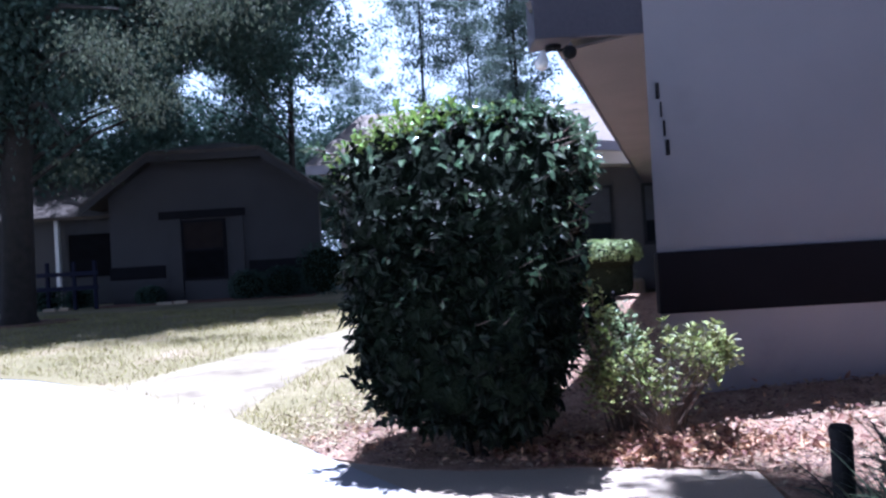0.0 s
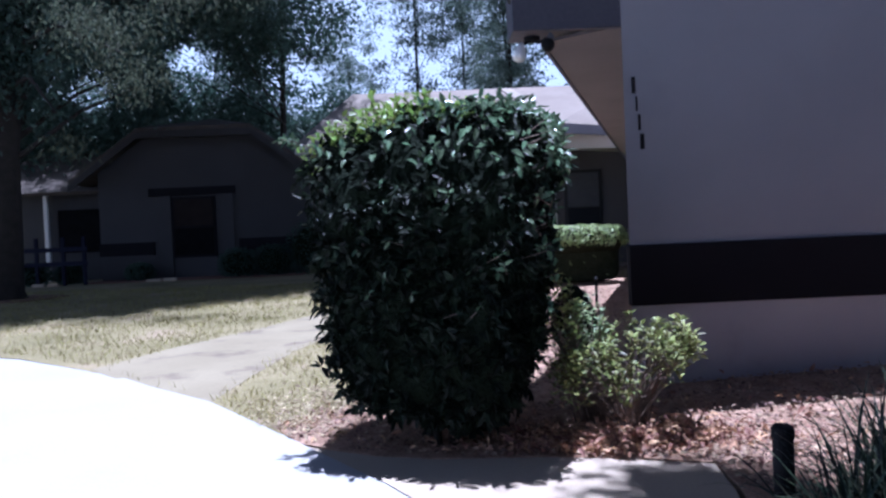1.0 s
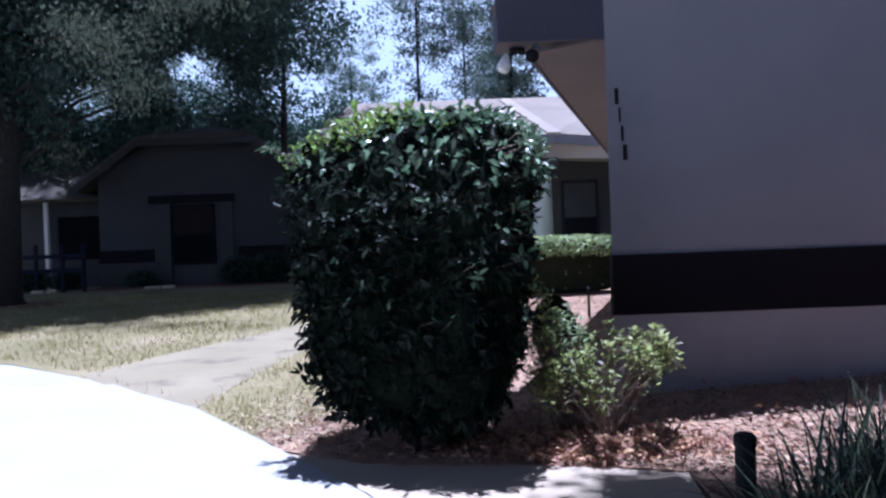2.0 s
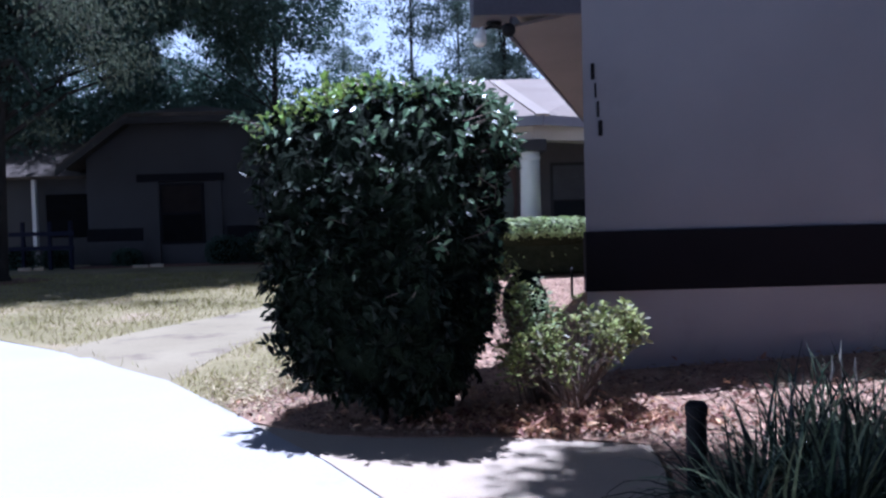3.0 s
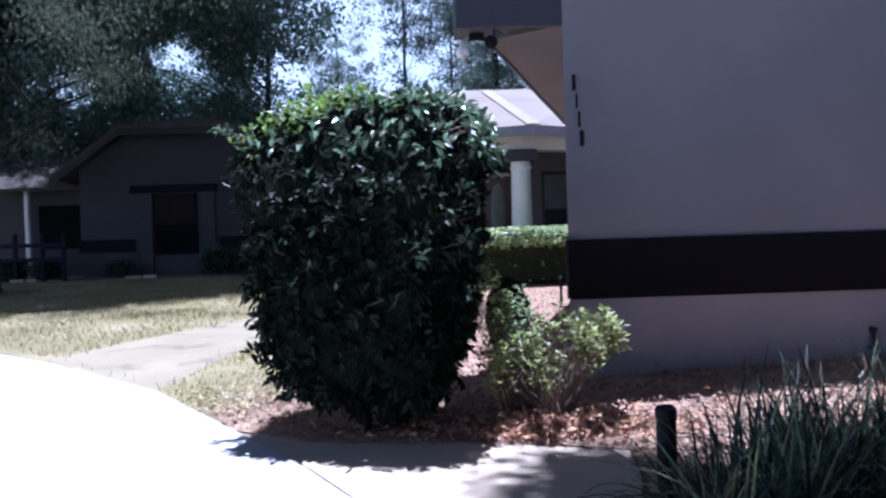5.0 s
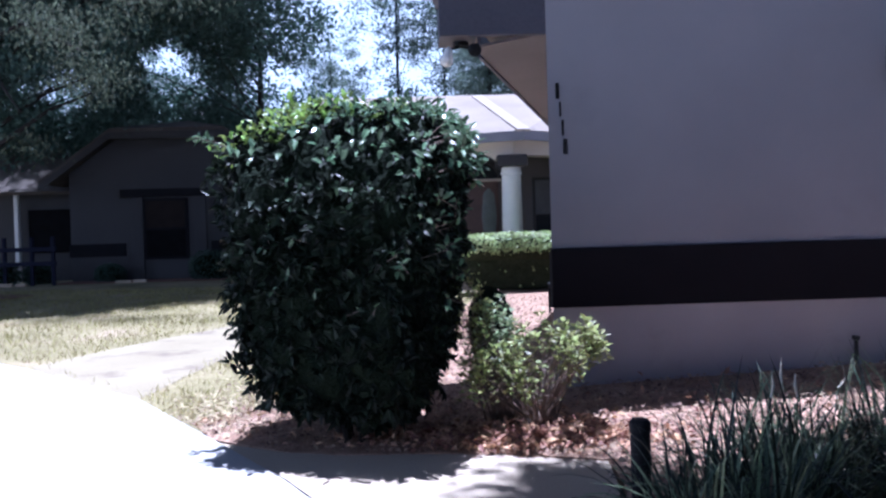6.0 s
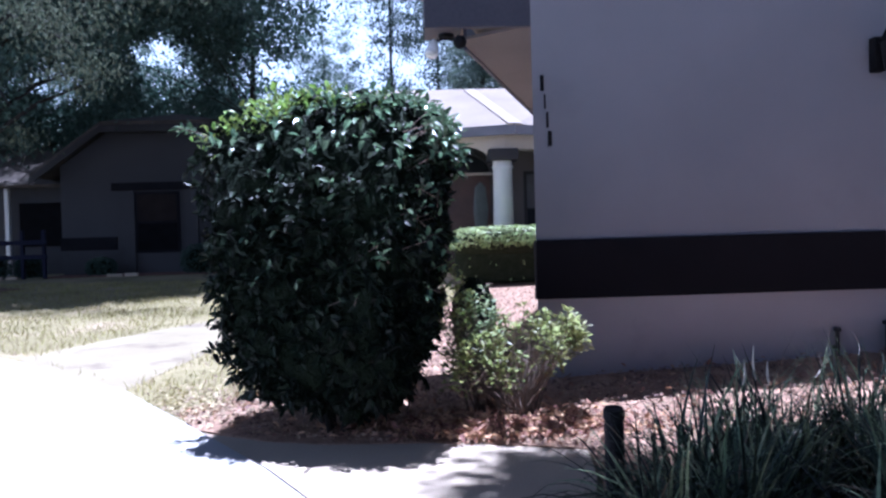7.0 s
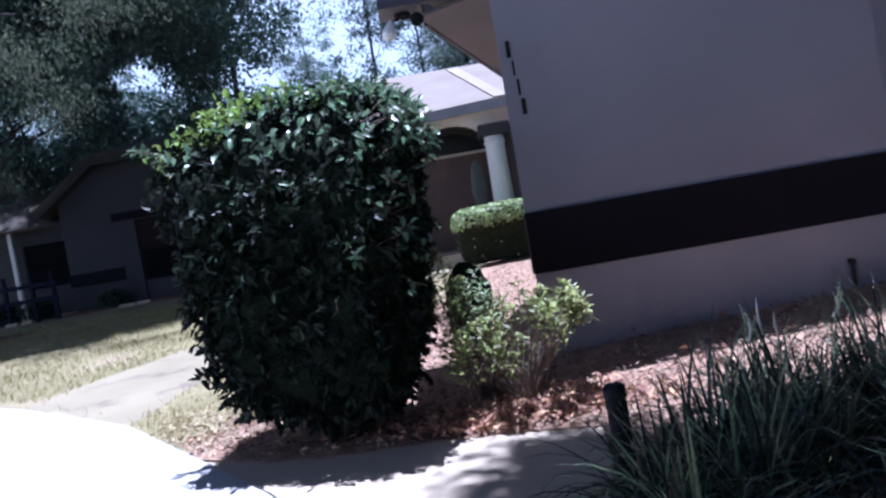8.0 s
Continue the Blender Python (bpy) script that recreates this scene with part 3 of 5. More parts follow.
def prism_front(cx, z, r, h, y):
    bm = bmesh.new()
    pts = [(cx + r * math.cos(math.pi * i / 16), z + h * math.sin(math.pi * i / 16)) for i in range(17)]
    a = [bm.verts.new((x, y, q)) for x, q in pts]
    b = [bm.verts.new((x, y + 0.03, q)) for x, q in pts]
    bm.faces.new(a), bm.faces.new(b[::-1])
    for k in range(17):
        bm.faces.new((a[k], a[(k + 1) % 17], b[(k + 1) % 17], b[k]))
    bmesh.ops.recalc_face_normals(bm, faces=bm.faces)
    return bm


entry_house()


# ---- far house in the shade ----
def far_house():
    e = empty("gabled_house", -8.5, 22, 0)
    Y = 22.0
    # front wall with a clipped gable
    outline = [(-11.35, -0.1), (-11.35, 3.2), (-10.0, 4.15), (-6.7, 4.15), (-5.1, 3.0), (-5.1, -0.1)]
    bm = bmesh.new()
    a = [bm.verts.new((x, Y, z)) for x, z in outline]
    b = [bm.verts.new((x, Y + 0.3, z)) for x, z in outline]
    bm.faces.new(a), bm.faces.new(b[::-1])
    for k in range(6):
        bm.faces.new((a[k], a[(k + 1) % 6], b[(k + 1) % 6], b[k]))
    bmesh.ops.recalc_face_normals(bm, faces=bm.faces)
    part("wall", bm, M["far_wall_shaded"], e, "grey stucco gable wall with tree shade put into its near-black colour")
    part("band", boxed(-11.4, -9.75, Y - 0.03, Y + 0.02, 0.72, 1.10, 0.01), M["band"], e, "dark painted band")
    part("band", boxed(-7.25, -5.08, Y - 0.03, Y + 0.02, 0.72, 1.10, 0.01), M["band"], e, "dark painted band")
    part("lintel", boxed(-9.85, -7.3, Y - 0.10, Y + 0.02, 2.45, 2.68, 0.01), M["band"], e, "dark timber lintel")
    for x in (-9.55, -7.7):
        part("pilaster", boxed(x, x + 0.34, Y - 0.08, Y + 0.02, 0.0, 2.45, 0.01), M["far_wall_shaded"], e)
    w = part("window", boxed(-9.2, -7.9, Y - 0.05, Y + 0.02, 0.6, 2.4, 0.01), M["band"], e, "dark framed window")
    part("pane", boxed(-9.12, -7.98, Y - 0.07, Y - 0.045, 0.68, 1.46), M["void"], w)
    part("blind", boxed(-9.12, -7.98, Y - 0.07, Y - 0.045, 1.54, 2.32), M["blind"], w, "lowered brown blind behind glass")
    # roof: two slopes and the clipped front
    def slope(name, q):
        return part(name, slab_on(bmesh.new(), q, 0.10), M["shingle_far"], e, "dark brown shingle roof with paler spots")
    slope("roof", [(-12.0, Y - 0.5, 2.95), (-9.95, Y - 0.5, 4.42), (-8.3, Y + 1.6, 4.95), (-8.3, Y + 8, 4.95), (-12.0, Y + 8, 2.95)])
    slope("roof", [(-4.4, Y - 0.5, 2.75), (-6.65, Y - 0.5, 4.42), (-8.28, Y + 1.6, 4.95), (-8.28, Y + 8, 4.95), (-4.4, Y + 8, 2.75)])
    slope("roof", [(-9.93, Y - 0.52, 4.42), (-6.67, Y - 0.52, 4.42), (-8.29, Y + 1.58, 4.95)])
    for p, q in (((-12.0, 2.84), (-9.95, 4.31)), ((-9.95, 4.31), (-6.65, 4.31)), ((-6.65, 4.31), (-4.4, 2.64))):
        bm = bmesh.new()
        f = [bm.verts.new(c) for c in ((p[0], Y - 0.53, p[1]), (q[0], Y - 0.53, q[1]), (q[0], Y - 0.53, q[1] - 0.2), (p[0], Y - 0.53, p[1] - 0.2))]
        f2 = [bm.verts.new(v.co + Vector((0, 0.05, 0))) for v in f]
        bm.faces.new(f), bm.faces.new(f2[::-1])
        for k in range(4):
            bm.faces.new((f[k], f[(k + 1) % 4], f2[(k + 1) % 4], f2[k]))
        bmesh.ops.recalc_face_normals(bm, faces=bm.faces)
        part("bargeboard", bm, M["dark_trim"], e)
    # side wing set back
    part("wing_wall", boxed(-15.2, -11.3, Y + 1.2, Y + 1.5, -0.1, 2.75), M["far_wall_shaded"], e, "wing wall in the same shade-darkened stucco")
    # Flat near-black panel in place of the shade inside an opening.
    part("wing_opening", boxed(-13.15, -11.55, Y + 1.1, Y + 1.25, 0.88, 2.22, 0.01), M["void"], e, "opening with its inner shade as a flat near-black panel")
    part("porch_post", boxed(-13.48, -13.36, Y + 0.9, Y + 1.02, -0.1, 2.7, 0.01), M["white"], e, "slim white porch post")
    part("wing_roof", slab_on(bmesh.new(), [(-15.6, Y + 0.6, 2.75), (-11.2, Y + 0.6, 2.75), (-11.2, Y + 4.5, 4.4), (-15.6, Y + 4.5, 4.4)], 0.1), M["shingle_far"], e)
    e.matrix_basis = pose(-8.3, 22, 0.14)
    tagged(e, "shaded grey stucco house with a clipped gable", "house")


far_house()


def fence():
    e = empty("rail_fence", -13, 20.6, 0)
    for i in range(5):
        x = -13.9 + i * 0.66 + (0.08 if i % 2 else 0)
        part("post", boxed(x, x + 0.09, 20.6, 20.69, -0.05, 1.35, 0.01), M["fence"], e)
    for z in (0.55, 0.95):
        part("rail", boxed(-14.0, -11.1, 20.56, 20.60, z, z + 0.12, 0.01), M["fence"], e)
    e.matrix_basis = pose(-12.8, 20.6, 0.12)
    tagged(e, "dark blue painted post and rail fence", "fence")


fence()


# ---- clipped bush ----
def clipped_points(n, half, power, rng, shell=0.14):
    d = unit(rng.normal(size=(n, 3)))
    r = (np.abs(d) ** power).sum(1) ** (-1 / power)
    s = d * r[:, None]
    g = unit(np.sign(s) * np.abs(s) ** (power - 1) / np.asarray(half)[None])
    depth = 1 - shell * rng.random(n) ** 1.6
    return s * np.asarray(half)[None] * depth[:, None], g


def big_bush():
    rng = np.random.default_rng(5)
    cx, cy = -1.252, 4.20
    e = empty("clipped_bush", cx, cy, 0)
    half, cz = (0.575, 0.475, 0.78), 0.935
    turn = np.array(Matrix.Rotation(radians(-15), 3, "Z"))

    def shaped(P):
        """Box-clipped body: upright flanks, a bevelled front of the crown, the front drawn in towards the foot."""
        Q = P.copy()
        t = (Q[:, 2] / half[2] + 1) / 2
        Q[:, :2] *= (0.88 + 0.12 * np.clip(t * 1.7, 0, 1) ** 0.8)[:, None]
        Q[:, 0] -= 0.03 * np.clip((t - 0.7) / 0.2, 0, 1) * np.clip(-Q[:, 0] / half[0], 0, 1)
        Q[:, 0] *= 1 - 0.17 * np.clip((0.5 - t) / 0.5, 0, 1) * (Q[:, 0] > 0)
        up = np.clip((t - 0.74) / 0.26, 0, 1) ** 1.5
        Q[:, 1] = (Q[:, 1] - half[1]) * (1 - 0.26 * up) + half[1]
        front = np.clip(-Q[:, 1] / half[1], 0, 1)
        Q[:, 1] += front * 0.15 * np.clip((0.7 - t) / 0.7, 0, 1)
        Q[:, 2] += 0.05 * np.clip(0.25 - t, 0, 1) / 0.25 * np.clip(np.abs(Q[:, 0] - 0.10) / 0.45, 0, 1.3) ** 2
        Q[:, 2] += 0.018 * np.sin(Q[:, 0] * 5 + 1) * t + 0.005 * up
        Q[:, 0] += 0.045 * np.clip((t - 0.66) / 0.2, 0, 1) * np.clip(Q[:, 0] / half[0], 0, 1)
        return Q @ turn.T + np.array([cx, cy, cz])

    # leafy shoots all over the body, each a tuft of drooping leaves, with dark gaps between
    k, per = 2300, 12
    S, G = clipped_points(k, half, 8.0, rng, 0.06)
    S, G = shaped(S), G @ turn.T
    proud = rough_noise(S, 3.5) * 0.07 + rng.uniform(-0.05, 0.045, k)
    S = S + G * proud[:, None]
    axis = unit(G + rng.normal(size=(k, 3)) * 0.45 + np.array([0, 0, 0.25]))
    f = np.tile(np.linspace(0, 1, per), k) + rng.normal(size=k * per) * 0.05
    P = np.repeat(S, per, 0) - np.repeat(axis, per, 0) * (0.11 * (1 - f))[:, None]
    A = np.repeat(axis, per, 0)
    spin = rng.normal(size=(k * per, 3))
    spin = unit(spin - A * (spin * A).sum(1)[:, None])
    D = A * (0.25 + 0.7 * f)[:, None] + spin * 0.9 + np.array([0, 0, -0.42])
    N = A + rng.normal(size=(k * per, 3)) * 0.35 + np.array([0, 0, 0.35])
    n = k * per
    L = rng.uniform(0.042, 0.078, n)
    G = np.repeat(G, per, 0)
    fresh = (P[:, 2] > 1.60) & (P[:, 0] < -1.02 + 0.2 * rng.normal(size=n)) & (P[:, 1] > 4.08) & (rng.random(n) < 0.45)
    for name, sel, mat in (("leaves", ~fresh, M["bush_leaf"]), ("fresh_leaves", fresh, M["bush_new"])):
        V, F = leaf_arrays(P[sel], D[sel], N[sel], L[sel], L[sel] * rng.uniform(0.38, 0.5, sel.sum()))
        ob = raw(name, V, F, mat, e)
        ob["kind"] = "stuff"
    # looser, larger leaves over the crown, sunlight put into their lighter colour
    n = 5200
    P, G = clipped_points(n * 2, half, 8.0, rng, 0.01)
    P, G = shaped(P), G @ turn.T
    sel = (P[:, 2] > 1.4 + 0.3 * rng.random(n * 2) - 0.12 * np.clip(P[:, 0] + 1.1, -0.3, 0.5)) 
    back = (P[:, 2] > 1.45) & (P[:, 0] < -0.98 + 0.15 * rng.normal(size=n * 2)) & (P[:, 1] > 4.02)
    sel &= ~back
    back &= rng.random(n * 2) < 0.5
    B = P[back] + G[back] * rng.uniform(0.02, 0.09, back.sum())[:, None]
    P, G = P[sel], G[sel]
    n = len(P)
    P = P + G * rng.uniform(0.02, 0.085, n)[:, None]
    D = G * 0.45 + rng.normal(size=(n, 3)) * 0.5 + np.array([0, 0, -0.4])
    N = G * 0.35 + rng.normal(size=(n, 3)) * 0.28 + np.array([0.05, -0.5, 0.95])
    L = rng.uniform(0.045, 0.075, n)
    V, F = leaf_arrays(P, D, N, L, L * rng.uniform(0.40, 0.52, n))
    raw("crown_leaves", V, F, M["bush_sunlit"], e, "leaves with sunlight put into a lighter colour")["kind"] = "stuff"
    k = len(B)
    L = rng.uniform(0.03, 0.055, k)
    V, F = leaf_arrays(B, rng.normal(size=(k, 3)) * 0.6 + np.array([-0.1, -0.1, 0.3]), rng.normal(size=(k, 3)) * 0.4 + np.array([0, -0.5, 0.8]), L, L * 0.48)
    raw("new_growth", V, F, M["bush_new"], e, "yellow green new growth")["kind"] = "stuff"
    # shoots that stand out at the top and the flanks
    k = 330
    S, G = clipped_points(k, half, 8.0, rng, 0.03)
    keep = (G[:, 2] > 0.5) | (rng.random(k) < 0.10)
    S, G = shaped(S[keep]), G[keep] @ turn.T
    PP, DD, NN = [], [], []
    for p, g in zip(S, G):
        d = unit((g * 0.6 + rng.normal(size=3) * 0.35 + np.array([0, 0, 0.55]))[None])[0]
        ln = (rng.uniform(0.05, 0.14) if p[0] > -1.0 else rng.uniform(0.05, 0.15)) if g[2] > 0.5 else 0.05
        part("shoot", tube(bmesh.new(), [p - d * 0.08, p + d * ln], [0.003, 0.0015], 4), M["twig"], e)
        for q in np.linspace(0.1, 1, 6):
            PP.append(p + d * ln * q), DD.append(d * 0.5 + rng.normal(size=3) * 0.8), NN.append(rng.normal(size=3) * 0.5 + np.array([0, 0, 1]))
    PP, DD, NN = np.array(PP), np.array(DD), np.array(NN)
    L = rng.uniform(0.04, 0.075, len(PP))
    new_growth = (PP[:, 0] < -1.0) & (PP[:, 1] > 4.0)
    for nm, sel, mat in (("shoot_leaves", ~new_growth, M["bush_leaf"]), ("pale_shoot_leaves", new_growth, M["bush_new"])):
        V, F = leaf_arrays(PP[sel], DD[sel], NN[sel], L[sel], L[sel] * 0.45)
        raw(nm, V, F, mat, e)["kind"] = "stuff"
    # a tuft of tall new shoots at the back of the crown
    PP, DD, NN = [], [], []
    for i in range(9):
        foot = np.array([cx - 0.09 + rng.normal() * 0.10, cy + 0.30 + rng.normal() * 0.05, 1.68])
        d = unit((rng.normal(size=3) * 0.22 + np.array([0, 0, 1.0]))[None])[0]
        ln = rng.uniform(0.17, 0.30)
        part("shoot", tube(bmesh.new(), [Vector(foot), Vector(foot + d * ln)], [0.003, 0.0015], 4), M["twig"], e)
        for q in np.linspace(0.3, 1, 15):
            PP.append(foot + d * ln * q), DD.append(d * 0.5 + rng.normal(size=3) * 0.7), NN.append(rng.normal(size=3) * 0.5 + np.array([0, -0.4, 0.8]))
    PP, DD, NN = np.array(PP), np.array(DD), np.array(NN)
    L = rng.uniform(0.045, 0.08, len(PP))
    V, F = leaf_arrays(PP, DD, NN, L, L * 0.5)
    raw("new_growth", V, F, M["bush_new"], e, "yellow green new growth")["kind"] = "stuff"
    # single sprigs standing out of the shaded front, with sunlight in their leaf colour
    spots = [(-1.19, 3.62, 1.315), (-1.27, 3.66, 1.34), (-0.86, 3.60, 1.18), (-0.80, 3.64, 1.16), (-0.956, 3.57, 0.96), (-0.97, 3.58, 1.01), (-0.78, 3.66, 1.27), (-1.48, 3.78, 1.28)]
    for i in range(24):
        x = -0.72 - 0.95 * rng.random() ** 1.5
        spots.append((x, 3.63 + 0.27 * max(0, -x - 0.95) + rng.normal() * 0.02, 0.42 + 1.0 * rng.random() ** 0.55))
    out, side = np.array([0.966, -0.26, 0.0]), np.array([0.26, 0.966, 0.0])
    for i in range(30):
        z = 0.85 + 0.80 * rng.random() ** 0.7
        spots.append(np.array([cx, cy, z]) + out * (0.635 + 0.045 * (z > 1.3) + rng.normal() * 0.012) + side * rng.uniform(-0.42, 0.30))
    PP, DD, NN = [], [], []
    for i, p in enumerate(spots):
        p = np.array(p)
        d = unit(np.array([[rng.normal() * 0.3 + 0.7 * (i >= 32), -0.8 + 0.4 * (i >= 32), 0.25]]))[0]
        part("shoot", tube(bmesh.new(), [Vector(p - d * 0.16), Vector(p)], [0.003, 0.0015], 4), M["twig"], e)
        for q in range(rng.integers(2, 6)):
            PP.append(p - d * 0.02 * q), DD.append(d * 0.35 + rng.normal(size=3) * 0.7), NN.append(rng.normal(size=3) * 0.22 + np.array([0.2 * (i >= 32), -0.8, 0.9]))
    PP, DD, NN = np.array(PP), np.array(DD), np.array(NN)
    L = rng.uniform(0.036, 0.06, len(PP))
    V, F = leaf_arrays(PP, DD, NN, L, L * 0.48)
    raw("sunlit_shoot_leaves", V, F, M["bush_sunlit"], e, "leaves with sunlight put into a lighter colour")["kind"] = "stuff"
    # near-black core: the shade between leaves and twigs, put into colour
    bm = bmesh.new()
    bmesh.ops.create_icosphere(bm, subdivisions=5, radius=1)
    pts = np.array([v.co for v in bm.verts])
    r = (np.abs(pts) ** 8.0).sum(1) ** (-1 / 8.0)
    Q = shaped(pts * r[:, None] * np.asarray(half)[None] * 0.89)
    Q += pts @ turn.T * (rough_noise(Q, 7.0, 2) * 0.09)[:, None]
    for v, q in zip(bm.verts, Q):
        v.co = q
    part("inner_foliage", bm, M["core_shade"], e)
    for i in range(6):
        a = i * 1.05
        bm = tube(bmesh.new(), [(cx + 0.06 * math.cos(a), cy + 0.06 * math.sin(a), -0.05), (cx + 0.12 * math.cos(a), cy + 0.12 * math.sin(a), 0.18), (cx + 0.32 * math.cos(a), cy + 0.32 * math.sin(a), 0.6)], [0.025, 0.02, 0.014])
        part("stem", bm, M["bark"], e)
    # one long sprig that leans out of the shoulder
    sprig = np.array([(cx - 0.60, cy + 0.02, 1.58), (cx - 0.70, cy - 0.02, 1.63), (cx - 0.80, cy - 0.05, 1.655)])
    part("shoot", tube(bmesh.new(), [Vector(p) for p in sprig], [0.005, 0.004, 0.002], 5), M["twig"], e)
    q = rng.random(26)
    P = sprig[0] + (sprig[2] - sprig[0]) * q[:, None] + rng.normal(size=(26, 3)) * 0.012
    D = np.array([-1.0, -0.2, 0.15]) + rng.normal(size=(26, 3)) * 0.7
    V, F = leaf_arrays(P, D, np.array([0, -0.2, 1.0]) + rng.normal(size=(26, 3)) * 0.4, rng.uniform(0.05, 0.08, 26), rng.uniform(0.022, 0.034, 26))
    raw("shoot_leaves", V, F, M["bush_sunlit"], e)["kind"] = "stuff"
    tagged(e, "tall box-clipped evergreen bush with glossy dark leaves", "bush")


big_bush()


# ---- loose shrubs, hedge ----
def open_shrub(name, cx, cy, r, h, seed, mat, label, n_twig=58, leaf=0.052, per=22, spread=0.014, lean=0.0, inner=4, foot=(0.0, 0.0), hollow=0.5, low=0.72):
    rng = np.random.default_rng(seed)
    e = empty(name, cx, cy, 0)
    P, D, N = [], [], []
    for i in range(n_twig):
        a, q = rng.uniform(0, 2 * math.pi), rng.random() ** hollow
        tip = np.array([cx + r * q * math.cos(a), cy + r * q * math.sin(a), h * (0.45 + 0.55 * math.sqrt(max(0, 1 - 0.75 * q * q))) * rng.uniform(low, 1.04) * (1 + lean * q * math.cos(a))])
        mid = np.array([cx + r * q * 0.45 * math.cos(a + rng.normal() * 0.3), cy + r * q * 0.45 * math.sin(a), tip[2] * 0.5])
        bm = bmesh.new()
        for k in range(3):
            q = mid + (tip - mid) * rng.uniform(0.2, 0.8)
            tube(bm, [q, q + rng.normal(size=3) * 0.04 + np.array([0, 0, 0.04])], [0.003, 0.0015], 4)
        tube(bm, [(cx + foot[0] + rng.normal() * 0.03, cy + foot[1] + rng.normal() * 0.03, -0.03), mid + np.array([foot[0] * 0.4, foot[1] * 0.4, 0]), tip], [0.0055, 0.004, 0.002], 5)
        part("twig", bm, M["twig"], e)
        for k in range(per):
            ang, lift = rng.uniform(0, 2 * math.pi), rng.uniform(0.0, 1.3)
            seat = tip if k < per - inner else mid + (tip - mid) * rng.uniform(0.35, 0.95)
            head = seat + np.array([0, 0, -0.045]) * (k % 3) + rng.normal(size=3) * spread * (0.4 + 0.6 * (k % 3))
            d = np.array([math.cos(ang), math.sin(ang), lift])
            P.append(head + d * 0.008), D.append(d), N.append(np.array([-math.cos(ang) * lift, -math.sin(ang) * lift, 1]) + rng.normal(size=3) * 0.25)
    P, D, N = np.array(P), np.array(D), np.array(N)
    L = rng.uniform(leaf * 0.6, leaf * 1.15, len(P))
    L[np.arange(len(P)) % per >= per - inner] *= 0.75
    V, F = leaf_arrays(P, D, N, L, L * 0.40)
    raw("leaves", V, F, mat, e)["kind"] = "stuff"
    return tagged(e, label, "shrub")


open_shrub("azalea_shrub", -0.265, 4.20, 0.40, 0.62, 11, M["shrub_leaf"], "small twiggy azalea with pale green leaf tips on mulch", 84, 0.048, 26, 0.014, 0.16, 4, (0.03, 0.0), 0.34)
open_shrub("azalea_shrub", -0.605, 4.22, 0.11, 0.88, 12, M["shrub_leaf"], "tall thin azalea shoots against the clipped bush", 15, 0.050, 18, 0.014, -0.05, 3, (0.16, 0.08), 0.5, 0.8)
second = open_shrub("azalea_shrub", -0.482, 4.25, 0.13, 0.75, 13, M["shrub_blue"], "leafy rounded shrub behind the azalea, its shaded inside a near-black core", 36, 0.048, 20, 0.014, 0.0, 6, (0.10, 0.05), 0.4, 0.62)


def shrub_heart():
    # Dark lump standing for the shrub's shaded inside.
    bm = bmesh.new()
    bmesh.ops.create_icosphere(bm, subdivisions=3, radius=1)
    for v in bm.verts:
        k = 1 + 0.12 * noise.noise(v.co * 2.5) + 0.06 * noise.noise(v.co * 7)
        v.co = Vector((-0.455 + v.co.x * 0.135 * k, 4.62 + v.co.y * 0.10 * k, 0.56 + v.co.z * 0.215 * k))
    part("inner_foliage", bm, M["core_shade"], second)


shrub_heart()


def hedge():
    rng = np.random.default_rng(21)
    e = empty("box_hedge", 1.05, 13.2, 0)
    half, c = (1.17, 0.5, 0.52), np.array([1.02, 13.4, 0.62])
    n = 22000
    P, G = clipped_points(n, half, 7.0, rng, 0.2)
    low = np.clip((0.73 - (P[:, 2] / half[2] + 1) / 2) / 0.1, 0, 1)
    P[:, 1] = (P[:, 1] - half[1]) * (1 - 0.45 * low) + half[1]
    keep = rng.random(n) > 0.99 * low
    P, G = P[keep], G[keep]
    n = len(P)
    P = P + c + G * (rough_noise(P, 5.0) * 0.05)[:, None]
    D = rng.normal(size=(n, 3)) * 0.7
    D -= G * (D * G).sum(1)[:, None] * 0.75
    D[:, 2] -= 0.5 * (G[:, 2] < 0.5)
    N = G + rng.normal(size=(n, 3)) * 0.4 + np.array([0, -0.1, 0.2])
    N[:, 2] += np.where(P[:, 2] > c[2] + 0.15, 0.9, 0)
    L = rng.uniform(0.04, 0.075, n)
    V, F = flat_leaf_arrays(P, D, N, L, L * 0.6)
    raw("leaves", V, F, M["hedge_leaf"], e)["kind"] = "stuff"
    # Near-black core in place of the shade under the hedge's overhang.
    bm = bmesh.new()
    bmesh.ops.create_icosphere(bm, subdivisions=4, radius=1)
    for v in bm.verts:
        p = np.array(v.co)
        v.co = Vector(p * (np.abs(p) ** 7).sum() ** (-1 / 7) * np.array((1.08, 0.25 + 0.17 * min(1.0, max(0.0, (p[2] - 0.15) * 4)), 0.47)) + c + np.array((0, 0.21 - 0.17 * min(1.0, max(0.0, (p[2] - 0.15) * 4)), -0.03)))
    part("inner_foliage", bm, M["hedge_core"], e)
    tagged(e, "low square-clipped green hedge in front of the porch", "hedge")


hedge()


def stake(name, x, y, h, r, label):
    e = empty(name, x, y, 0)
    part("rod", lathe(bmesh.new(), [(r, -0.05), (r, h * 0.96), (r * 0.6, h)], 10, x, y), M["black"], e)
    part("cap", lathe(bmesh.new(), [(r * 1.5, h * 0.93), (r * 1.6, h * 0.97), (r * 0.4, h * 1.02)], 10, x, y), M["black"], e)
    return tagged(e, label, "stake")


